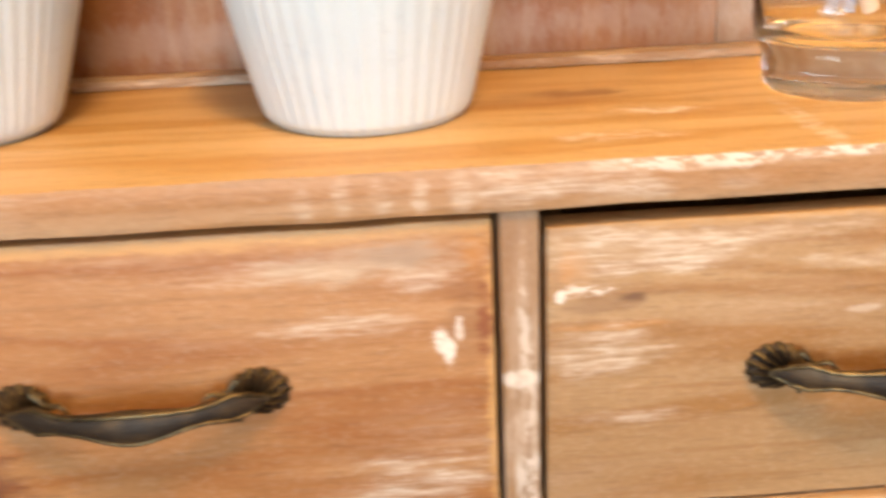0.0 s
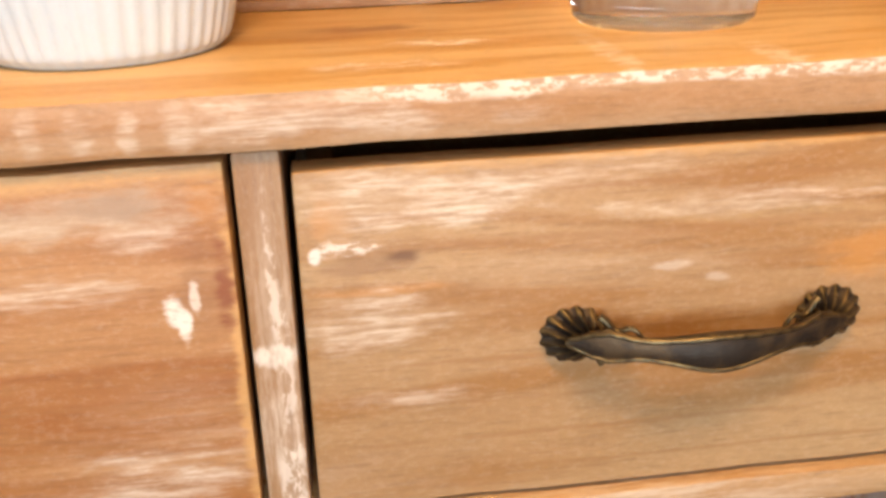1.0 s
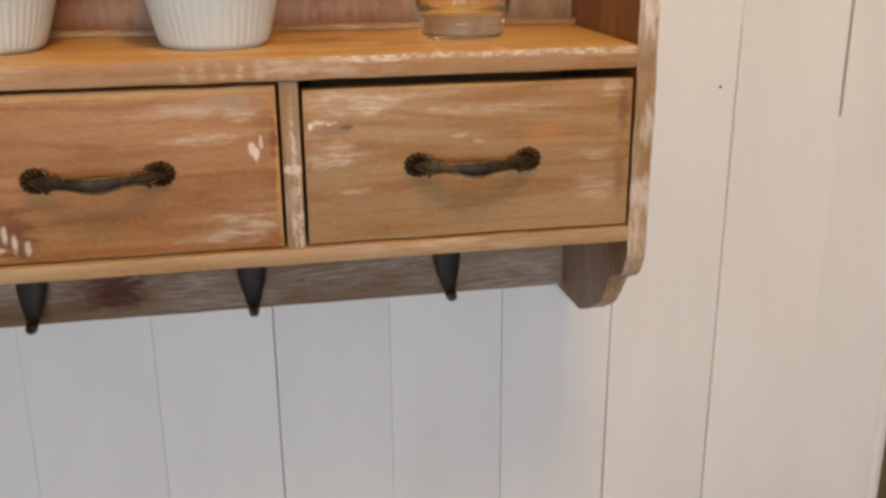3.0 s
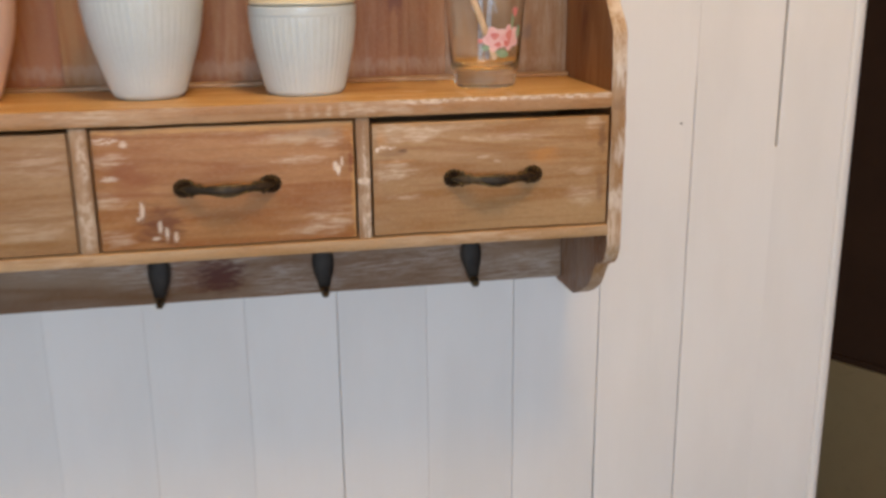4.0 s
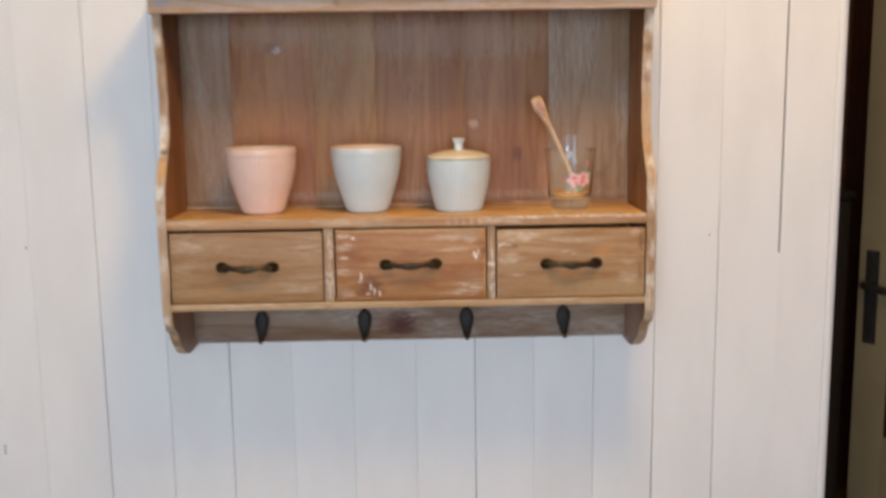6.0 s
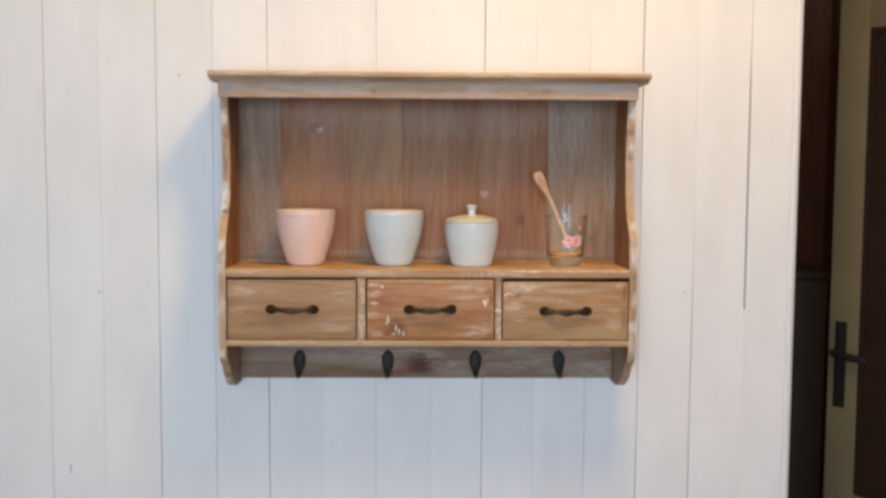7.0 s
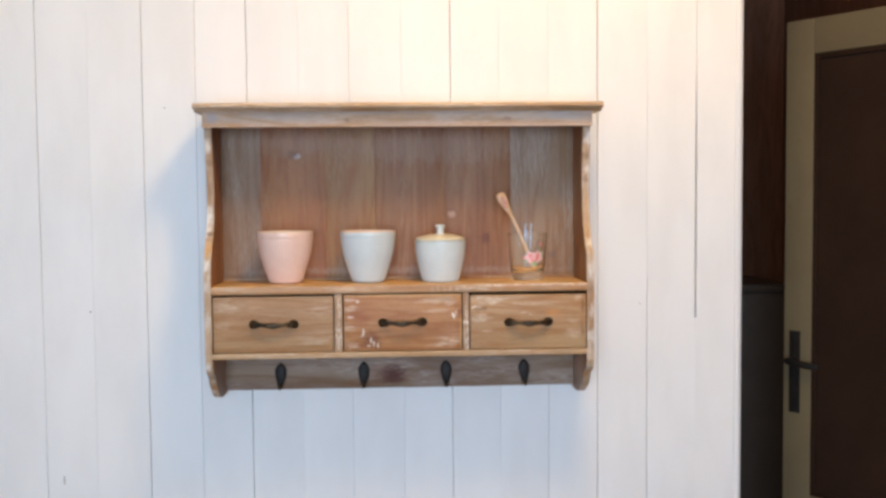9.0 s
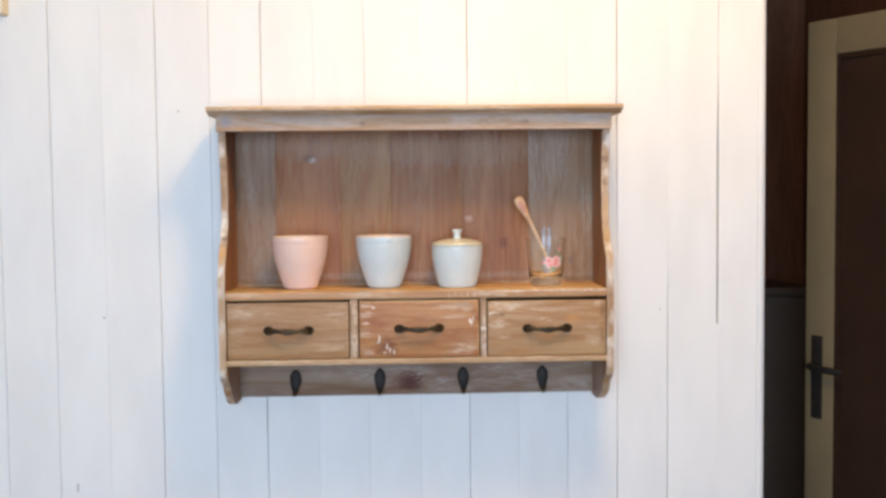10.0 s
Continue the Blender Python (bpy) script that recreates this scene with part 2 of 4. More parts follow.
EDGE_MARKS = tuple(((x, -0.153, z - 0.0002 if z > 1.3275 else z - 0.001), (r, 0.02, 0.5 * h if z > 1.3275 else 0.9 * h), WHITE_CHIP_RAY if z > 1.3275 and x > 0.13 else LIME, (0.62 if z > 1.3275 else 0.9) * k) for x, z, r, h, k in (
    (0.114, 1.324, 0.013, 0.008, 1.0), (0.098, 1.323, 0.0035, 0.007, 0.75), (0.087, 1.3225, 0.0025, 0.006, 0.7), (0.076, 1.323, 0.003, 0.006, 0.7), (0.066, 1.323, 0.0025, 0.006, 0.6), (0.055, 1.322, 0.003, 0.006, 0.5),
    (0.137, 1.325, 0.016, 0.0065, 1.0), (0.162, 1.328, 0.02, 0.0042, 1.0), (0.192, 1.3285, 0.022, 0.0038, 1.0), (0.228, 1.3285, 0.026, 0.0036, 1.0), (0.27, 1.3285, 0.03, 0.0036, 0.9), (0.312, 1.328, 0.02, 0.004, 0.8),
    (0.15, 1.3215, 0.006, 0.003, 0.7), (0.176, 1.322, 0.008, 0.003, 0.6), (-0.03, 1.328, 0.03, 0.004, 0.6), (-0.10, 1.325, 0.03, 0.006, 0.8), (-0.2, 1.328, 0.03, 0.004, 0.6), (-0.30, 1.327, 0.03, 0.005, 0.7)))
wood_nosing = wood("pine_worn_edge", (0.55, 0.32, 0.17), (0.46, 0.245, 0.12), wash=0.4, cover=0.45, marks=EDGE_MARKS)
wood_bottom = wood("pine_bottom_board", (0.52, 0.335, 0.18), (0.45, 0.27, 0.135), wash=0.6, cover=0.55)
wood_bare = wood("pine_bare_edge", (0.60, 0.33, 0.12), (0.50, 0.24, 0.07), wash=0.3, cover=0.4)
wood_worn = wood("pine_whitewashed", (0.40, 0.245, 0.135), (0.31, 0.17, 0.09), wash=0.75, cover=0.7)
wood_top = wood("pine_top_board", (0.52, 0.36, 0.22), (0.42, 0.27, 0.16), wash=0.85, cover=0.8)
wood_frieze = wood("pine_frieze", (0.60, 0.43, 0.325), (0.52, 0.35, 0.255), wash=0.55, cover=0.62, pale=(0.66, 0.55, 0.47), marks=(
    # Full-width grey band: the top board's shade painted together with the grey stain.
    ((0.0, -0.131, 1.632), (0.45, 0.03, 0.0045), (0.30, 0.24, 0.22), 0.55), ((-0.325, -0.131, 1.622), (0.012, 0.03, 0.009), (0.34, 0.31, 0.33), 0.7), ((0.30, -0.131, 1.626), (0.05, 0.03, 0.008), (0.42, 0.37, 0.36), 0.5),
    ((-0.09, -0.131, 1.617), (0.006, 0.03, 0.004), (0.24, 0.12, 0.07), 0.6), ((0.19, -0.131, 1.619), (0.008, 0.03, 0.004), (0.26, 0.13, 0.08), 0.5), ((-0.2, -0.131, 1.626), (0.07, 0.03, 0.005), (0.36, 0.29, 0.25), 0.45)))
wood_upright = wood("pine_upright", (0.42, 0.25, 0.13), (0.34, 0.185, 0.09), grain="Z", wash=0.62, cover=0.7, marks=(at(0.114, 1.2625, 0.0048, 0.0024, WHITE_CHIP_RAY, 0.7), at(0.112, 1.24, 0.006, 0.014, LIME, 0.7), at(0.1150, 1.285, 0.0012, 0.016, WHITE_CHIP_RAY, 0.5), at(0.1165, 1.250, 0.0016, 0.020, WHITE_CHIP_RAY, 0.5), at(0.1155, 1.225, 0.0024, 0.012, WHITE_CHIP_RAY, 0.55), at(-0.109, 1.24, 0.004, 0.02, WHITE_CHIP_RAY, 0.5), at(-0.108, 1.29, 0.003, 0.016, WHITE_CHIP_RAY, 0.5)))
wood_side = wood("pine_side", (0.37, 0.175, 0.070), (0.26, 0.105, 0.036), grain="Z", wash=0.35, cover=0.4, marks=(((-0.334, -0.10, 1.42), (0.02, 0.006, 0.007), (0.10, 0.035, 0.015), 0.8), ((0.334, -0.07, 1.385), (0.02, 0.012, 0.02), (0.14, 0.045, 0.02), 0.7), ((0.334, -0.07, 1.16), (0.02, 0.09, 0.05), GREY_WASH, 0.55), ((-0.334, -0.07, 1.16), (0.02, 0.09, 0.05), GREY_WASH, 0.4)))
FLAKE, SCAR = (0.80, 0.73, 0.64), (0.20, 0.11, 0.06)
wood_side_edge = wood("pine_side_edge", (0.50, 0.33, 0.20), (0.40, 0.24, 0.13), grain="Z", wash=0.85, cover=0.62, pale=(0.74, 0.63, 0.51), marks=tuple(
    ((x, -0.125, z), (0.009, 0.05, h), c, k) for x, z, h, c, k in (
        (-0.337, 1.452, 0.020, FLAKE, 0.95), (-0.338, 1.425, 0.012, FLAKE, 0.9), (-0.332, 1.421, 0.006, SCAR, 0.9), (-0.336, 1.395, 0.016, LIT_BARE, 0.6), (-0.337, 1.366, 0.012, FLAKE, 0.9), (-0.336, 1.50, 0.02, SCAR, 0.35),
        (-0.337, 1.575, 0.014, FLAKE, 0.7), (-0.335, 1.545, 0.008, SCAR, 0.5), (-0.338, 1.33, 0.010, FLAKE, 0.6), (-0.336, 1.27, 0.02, FLAKE, 0.5), (-0.338, 1.19, 0.010, FLAKE, 0.8), (-0.334, 1.165, 0.008, SCAR, 0.5), (-0.337, 1.135, 0.008, FLAKE, 0.6),
        (0.337, 1.585, 0.014, FLAKE, 0.85), (0.335, 1.553, 0.008, SCAR, 0.6), (0.338, 1.531, 0.008, FLAKE, 0.7), (0.335, 1.512, 0.007, SCAR, 0.6), (0.337, 1.47, 0.022, LIT_BARE, 0.35), (0.338, 1.40, 0.010, FLAKE, 0.55), (0.337, 1.35, 0.018, FLAKE, 0.8), (0.335, 1.318, 0.007, SCAR, 0.4), (0.338, 1.28, 0.016, FLAKE, 0.6), (0.337, 1.235, 0.014, FLAKE, 0.6), (0.337, 1.185, 0.010, LIT_BARE, 0.4))))
wood_rail = wood("pine_hook_rail", (0.27, 0.18, 0.12), (0.20, 0.115, 0.07), wash=0.65, cover=0.62, pale=(0.50, 0.44, 0.39), marks=(
    ((-0.035, -0.018, 1.150), (0.030, 0.03, 0.020), (0.17, 0.06, 0.025), 0.6), ((-0.013, -0.018, 1.148), (0.026, 0.03, 0.020), (0.085, 0.022, 0.012), 1.0), ((0.05, -0.018, 1.15), (0.02, 0.02, 0.006), (0.50, 0.44, 0.39), 0.6)))
wood_inner = wood("pine_drawer_inner", (0.30, 0.16, 0.07), (0.22, 0.11, 0.045), wash=0.1)
BACK_MARKS = (((-0.195, -0.018, 1.465), (0.05, 0.05, 0.06), (0.40, 0.16, 0.048), 0.3), ((0.06, -0.018, 1.575), (0.22, 0.05, 0.035), (0.40, 0.34, 0.28), 0.2), ((-0.19, -0.018, 1.585), (0.09, 0.05, 0.03), (0.36, 0.28, 0.22), 0.25), ((0.0, -0.018, 1.345), (0.32, 0.05, 0.008), (0.50, 0.42, 0.36), 0.2), ((-0.188, -0.018, 1.56), (0.007, 0.02, 0.006), (0.62, 0.55, 0.5), 0.9), ((-0.195, -0.018, 1.563), (0.014, 0.02, 0.010), (0.12, 0.05, 0.03), 0.5), ((0.097, -0.018, 1.449), (0.013, 0.02, 0.010), (0.16, 0.06, 0.03), 0.7), ((0.097, -0.018, 1.449), (0.009, 0.02, 0.0075), (0.44, 0.26, 0.17), 0.9), ((0.162, -0.018, 1.403), (0.011, 0.02, 0.012), (0.13, 0.035, 0.018), 0.75), ((0.288, -0.018, 1.372), (0.008, 0.02, 0.008), (0.14, 0.09, 0.07), 0.6))


def back_wood(name, light, mid, wash, pale):
    light, mid = ((0.93 * r, 0.91 * g, 0.86 * b) for r, g, b in (light, mid))
    return wood(name, light, mid, grain="Z", wash=0.95 * wash, cover=0.55, pale=pale, marks=BACK_MARKS, rough=0.5)


back_grey = back_wood("pine_back_grey", (0.31, 0.19, 0.118), (0.25, 0.14, 0.08), 0.55, (0.44, 0.39, 0.34))
back_orange = back_wood("pine_back_orange", (0.37, 0.155, 0.055), (0.28, 0.10, 0.033), 0.3, (0.44, 0.36, 0.29))
back_tan = back_wood("pine_back_tan", (0.39, 0.205, 0.088), (0.32, 0.15, 0.058), 0.35, (0.46, 0.38, 0.30))
back_brown = back_wood("pine_back_brown", (0.34, 0.158, 0.068), (0.26, 0.105, 0.042), 0.3, (0.44, 0.36, 0.30))


def white_paint():
    n = Nodes("white_painted_boards")
    p = n.coords()
    q = n.vec("ADD", p, n.node("ShaderNodeCombineXYZ", 0, X=n.math("MULTIPLY", n.chance(), 9.0), Z=n.math("MULTIPLY", n.chance(), 4.0)))
    brush = n.noise(n.vec("MULTIPLY", q, (260, 260, 7)), 1, 4, 0.6)
    cloud = n.noise(n.vec("MULTIPLY", q, (9, 9, 3)), 1, 4, 0.55)
    c = n.mix(n.step(cloud, 0.35, 0.7), (0.83, 0.81, 0.78), (0.775, 0.755, 0.725))
    c = n.mix(n.math("MULTIPLY", n.step(brush, 0.5, 0.75), 0.07), c, (0.68, 0.65, 0.61))
    spots = n.node("ShaderNodeTexVoronoi", 0, Vector=n.vec("MULTIPLY", q, (1, 1, 0.55)), Scale=9.0)
    c = n.mix(n.math("MULTIPLY", n.step(spots, 0.022, 0.010), 0.55), c, (0.34, 0.31, 0.28))
    n.bump(n.math("ADD", n.math("MULTIPLY", brush, 0.5), cloud), 0.25, 0.0012)
    return n.done(c, 0.48, Specular_IOR_Level=0.35)


def plain(name, a, b, scale, rough=0.5, metal=0.0, bump=0.1, distance=0.001, **more):
    n = Nodes(name)
    p = n.coords()
    f = n.noise(p, scale, 5, 0.6)
    g = n.noise(p, scale * 9, 3, 0.6)
    c = n.mix(n.step(f, 0.3, 0.7), a, b)
    c = n.mix(n.math("MULTIPLY", n.step(g, 0.55, 0.8), 0.25), c, tuple(0.6 * x for x in b))
    n.bump(g, bump, distance)
    return n.done(c, n.math("MULTIPLY_ADD", f, 0.15, rough - 0.07), metal, **more)


def iron():
    """Dark antique brass: black in the hollows, rubbed bright on the ridges."""
    n = Nodes("antique_brass")
    worn = n.step(n.node("ShaderNodeNewGeometry", 7), 0.545, 0.68)
    g = n.noise(n.coords(), 420, 4, 0.6)
    c = n.mix(n.math("MULTIPLY", worn, n.step(g, 0.3, 0.6, 0.5, 1.0)), n.mix(n.step(n.noise(n.coords(), 90, 3, 0.6), 0.42, 0.62), (0.045, 0.032, 0.022), (0.10, 0.062, 0.032)), (0.42, 0.30, 0.14))
    n.bump(g, 0.6, 0.0005)
    return n.done(c, n.math("MULTIPLY_ADD", g, 0.3, 0.40), 0.75)


def tumbler_glass():
    """Clear glass with a ground foot; the thick base's faint tint stands in for refracted light."""
    n = Nodes("clear_glass")
    z = n.node("ShaderNodeSeparateXYZ", 2, Vector=n.coords())
    c = n.mix(n.step(z, 1.3445, 1.352), (0.90, 0.88, 0.80), (0.98, 0.98, 0.95))
    return n.done(c, n.step(z, 1.3335, 1.331, 0.0, 0.25), IOR=1.47, Transmission_Weight=1.0)


paint = white_paint()
brass = iron()
# Lighter brass for rubbed ridges; also paints the highlights on handles and hook tips.
rubbed_glint_brass = plain("rubbed_glint_antique_brass", (0.055, 0.040, 0.022), (0.20, 0.14, 0.065), 260, 0.34, 0.85, 0.3, 0.0003)
black_iron = plain("black_cast_iron", (0.020, 0.017, 0.015), (0.036, 0.030, 0.025), 90, 0.58, 0.2, 0.4, 0.0005, Specular_IOR_Level=0.3)
pink_glaze = plain("pink_glaze", (0.85, 0.60, 0.49), (0.82, 0.56, 0.455), 40, 0.33, bump=0.03, Coat_Weight=0.3)
mint_glaze = plain("pale_mint_glaze", (0.655, 0.70, 0.685), (0.62, 0.665, 0.65), 40, 0.33, bump=0.03, Coat_Weight=0.3)
cream_glaze = plain("cream_glaze", (0.80, 0.73, 0.56), (0.77, 0.70, 0.53), 40, 0.33, bump=0.03, Coat_Weight=0.3)
blush_glaze = plain("blush_glaze", (0.80, 0.62, 0.50), (0.77, 0.58, 0.46), 40, 0.35, bump=0.03)
clear_glass = tumbler_glass()
blue_glass = Nodes("bluish_glass").done((0.74, 0.83, 0.95), 0.06, IOR=1.4, Transmission_Weight=0.85)
beech = wood("beech_spoon", (0.74, 0.53, 0.38), (0.66, 0.44, 0.30), (0.42, 0.24, 0.14), wash=0.0, grain="Z")
rose_pink = plain("rose_print_pink", (0.84, 0.42, 0.40), (0.88, 0.58, 0.54), 160, 0.45)
rose_red = plain("rose_print_red", (0.70, 0.17, 0.15), (0.76, 0.26, 0.22), 160, 0.45)
spoon_red = plain("faded_red_print", (0.46, 0.20, 0.14), (0.58, 0.32, 0.24), 220, 0.5)
leaf_green = plain("leaf_print_green", (0.20, 0.30, 0.16), (0.32, 0.42, 0.26), 160, 0.45)
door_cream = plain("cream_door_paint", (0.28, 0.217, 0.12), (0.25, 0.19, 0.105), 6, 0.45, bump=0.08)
panel_dark = plain("dark_brown_panel", (0.050, 0.026, 0.016), (0.038, 0.020, 0.013), 5, 0.6, Specular_IOR_Level=0.12)
hall_brown = wood("dark_hall_panelling", (0.22, 0.085, 0.046), (0.165, 0.064, 0.034), (0.05, 0.02, 0.012), wash=0.0, grain="Z")
grey_lacquer = plain("grey_lacquer", (0.11, 0.08, 0.06), (0.09, 0.065, 0.05), 5, 0.45)
plaster = plain("plaster", (0.74, 0.71, 0.66), (0.68, 0.65, 0.60), 7, 0.8, bump=0.2)
backing = plain("board_backing", (0.50, 0.46, 0.41), (0.42, 0.385, 0.345), 20, 0.8)
cream_frame = plain("cream_frame_paint", (0.74, 0.64, 0.45), (0.70, 0.60, 0.41), 30, 0.45)
olive_panel = plain("olive_brown_panel", (0.22, 0.17, 0.10), (0.17, 0.13, 0.075), 30, 0.5)
floor_wood = wood("oak_floor", (0.34, 0.20, 0.10), (0.27, 0.15, 0.07), wash=0.0, grain="Y")

# ---- mesh tools ----


def mesh(name, bm, material, smooth=35):
    bmesh.ops.recalc_face_normals(bm, faces=bm.faces)
    me = bpy.data.meshes.new(name)
    bm.to_mesh(me)
    bm.free()
    for m in material if isinstance(material, (list, tuple)) else (material,):
        me.materials.append(m)
    if smooth:
        me.shade_smooth()
        me.set_sharp_from_angle(angle=radians(smooth))
    return me


def part(name, bm, material, parent=None, label="", smooth=35):
    """Links a bmesh, drawn in the world's coordinates, as one mesh under a thing or a part."""
    ob = new(name, mesh(name, bm, material, smooth))
    if parent:
        ob.parent = parent
        ob.matrix_parent_inverse = (Matrix() if parent.parent else parent.matrix_basis).inverted()
    return tagged(ob, label)


def thing(name, place, label, category, group="", kind=""):
    ob = new(name)
    ob.empty_display_size = 0.02
    ob.matrix_basis = Matrix.Translation(place)
    return tagged(ob, label, category, group, kind)


def box(lo, hi, bevel=0.0, segments=2, bm=None):
    bm = bm or bmesh.new()
    made = bmesh.ops.create_cube(bm, size=1.0)["verts"]
    for v in made:
        v.co = Vector([a + (c + 0.5) * (b - a) for a, b, c in zip(lo, hi, v.co)])
    if bevel:
        edges = list({e for v in made for e in v.link_edges})
        bmesh.ops.bevel(bm, geom=edges, offset=bevel, segments=segments, affect="EDGES", profile=0.6)
    return bm


def worn(bm, amount):
    """Slightly uneven edges, as hand-worn wood has."""
    for v in bm.verts:
        v.co += amount * noise.noise_vector(v.co * 60.0)
    return bm


def plank(lo, hi, bevel, amount=0.0006, step=0.02):
    """A board cut into short lengths along its longest side, with worn edges."""
    size = [b - a for a, b in zip(lo, hi)]
    axis = size.index(max(size))
    bm = box(lo, hi)
    bmesh.ops.bevel(bm, geom=list(bm.edges), offset=bevel, segments=2, affect="EDGES", profile=0.6)
    count = max(1, int(size[axis] / step))
    for i in range(1, count):
        place = [0, 0, 0]
        place[axis] = lo[axis] + size[axis] * i / count
        normal = [0, 0, 0]
        normal[axis] = 1
        bmesh.ops.bisect_plane(bm, geom=bm.verts[:] + bm.edges[:] + bm.faces[:], plane_co=place, plane_no=normal)
    return worn(bm, amount)


def bare_edges(bm):
    """Gives the rounded edges of a board the second material."""
    bmesh.ops.recalc_face_normals(bm, faces=bm.faces)
    for f in bm.faces:
        f.normal_update()
        if max(abs(c) for c in f.normal) < 0.93:
            f.material_index = 1
    return bm


def lathe(rows, centre, segments=64, flute=None, bm=None):
    """Turns rows of (radius, height) round the upright axis at centre. flute(row, angle): a radius to add."""
    bm = bm or bmesh.new()
    rings = []
    for i, (r, z) in enumerate(rows):
        if r < 1e-6:
            rings.append([bm.verts.new((centre[0], centre[1], centre[2] + z))])
            continue
        ring = []
        for k in range(segments):
            a = 2 * math.pi * k / segments
            s = r + (flute(i, k) if flute else 0)
            ring.append(bm.verts.new((centre[0] + s * math.cos(a), centre[1] + s * math.sin(a), centre[2] + z)))
        rings.append(ring)
    for a, b in zip(rings, rings[1:]):
        n = max(len(a), len(b))
        for k in range(n):
            quad = [a[k % len(a)], a[(k + 1) % len(a)], b[(k + 1) % len(b)], b[k % len(b)]]
            unique = list(dict.fromkeys(quad))
            if len(unique) > 2:
                bm.faces.new(unique)
    return bm


def sweep(path, sizes, segments=10, bm=None, side=Vector((0, 0, 1))):
    """A tube along path; sizes: (half width, half height) at each point, the height measured along side."""
    bm = bm or bmesh.new()
    rings = []
    for i, p in enumerate(path):
        d = (Vector(path[min(i + 1, len(path) - 1)]) - Vector(path[max(i - 1, 0)])).normalized()
        u = (side - d * side.dot(d)).normalized()
        w = d.cross(u)
        rings.append([bm.verts.new(Vector(p) + w * sizes[i][0] * math.cos(2 * math.pi * k / segments) + u * sizes[i][1] * math.sin(2 * math.pi * k / segments)) for k in range(segments)])
    for a, b in zip(rings, rings[1:]):
        for k in range(segments):
            bm.faces.new((a[k], a[(k + 1) % segments], b[(k + 1) % segments], b[k]))
    bm.faces.new(rings[0][::-1])
    bm.faces.new(rings[-1])
    return bm


def extrude(outline, axis, lo, hi, bevel=0.0):
    """A flat outline of (a, b) pairs pushed along an axis from lo to hi."""
    bm = bmesh.new()

    def spot(a, b, c):
        return {"x": (c, a, b), "y": (a, c, b), "z": (a, b, c)}[axis]
    low = [bm.verts.new(spot(a, b, lo)) for a, b in outline]
    high = [bm.verts.new(spot(a, b, hi)) for a, b in outline]
    n = len(outline)
    faces = [bm.faces.new(low[::-1]), bm.faces.new(high)]
    for k in range(n):
        bm.faces.new((low[k], low[(k + 1) % n], high[(k + 1) % n], high[k]))
    if bevel:
        rim = [e for f in faces for e in f.edges]
        bmesh.ops.bevel(bm, geom=rim, offset=bevel, segments=2, affect="EDGES", profile=0.6)
    return bm


def curve(points, count):
    """Points of a smooth line through the given ones."""
    out = []
    for i in range(len(points) - 1):
        p0, p1, p2, p3 = (Vector(points[max(0, min(len(points) - 1, k))]) for k in (i - 1, i, i + 1, i + 2))
        for j in range(count):
            t = j / count
            out.append(0.5 * ((2 * p1) + (p2 - p0) * t + (2 * p0 - 5 * p1 + 4 * p2 - p3) * t * t + (3 * p1 - p0 - 3 * p2 + p3) * t ** 3))
    out.append(Vector(points[-1]))
    return [tuple(v) for v in out]


# ---- the room's shell ----
END = 0.662
tagged(part("floor", box((WEST - 0.1, SOUTH - 0.1, -0.1), (EAST + 0.9, NORTH + 0.1, 0)), floor_wood, smooth=0), "brown oak floor of the room and hall", "floor", kind="structure")
tagged(part("ceiling", box((WEST - 0.1, SOUTH - 0.1, CEILING), (EAST + 0.9, NORTH + 0.1, CEILING + 0.1)), plaster, smooth=0), "pale plastered ceiling", "ceiling", kind="structure")
tagged(part("wall_west", box((WEST - 0.1, SOUTH, 0), (WEST, NORTH, CEILING)), plaster, smooth=0), "pale plastered wall", "wall", kind="structure")
south = bmesh.new()
for lo, hi in (((WEST, 0), (-0.9, CEILING)), ((0.6, 0), (EAST, CEILING)), ((-0.9, 0), (0.6, 0.87)), ((-0.9, 2.13), (0.6, CEILING))):
    box((lo[0], SOUTH - 0.12, lo[1]), (hi[0], SOUTH, hi[1]), bm=south)
tagged(part("wall_south", south, plaster, smooth=0), "pale plastered wall with a window opening", "wall", kind="structure")
east = bmesh.new()
for lo, hi in (((SOUTH, 0), (0.24, CEILING)), ((1.10, 0), (NORTH, CEILING)), ((0.24, 2.01), (1.10, CEILING))):
    box((EAST, lo[0], lo[1]), (EAST + 0.1, hi[0], hi[1]), bm=east)
tagged(part("wall_east", east, hall_brown, smooth=0), "dark brown panelled hall wall with a doorway", "wall", kind="structure")
tagged(part("wall_beyond_doorway", box((EAST + 0.8, 0, 0), (EAST + 0.9, 1.4, CEILING)), hall_brown, smooth=0), "dark wall beyond the hall doorway", "wall", kind="structure")
tagged(part("wall_hall", box((WEST, NORTH, 0), (EAST, NORTH + 0.1, CEILING)), hall_brown, smooth=0), "dark reddish-brown panelled hall wall", "wall", kind="structure")
tagged(part("wall_hall_side", box((END - 0.5, 0.104, 0), (END - 0.42, NORTH, CEILING)), hall_brown, smooth=0), "dark brown side wall of the hall", "wall", kind="structure")

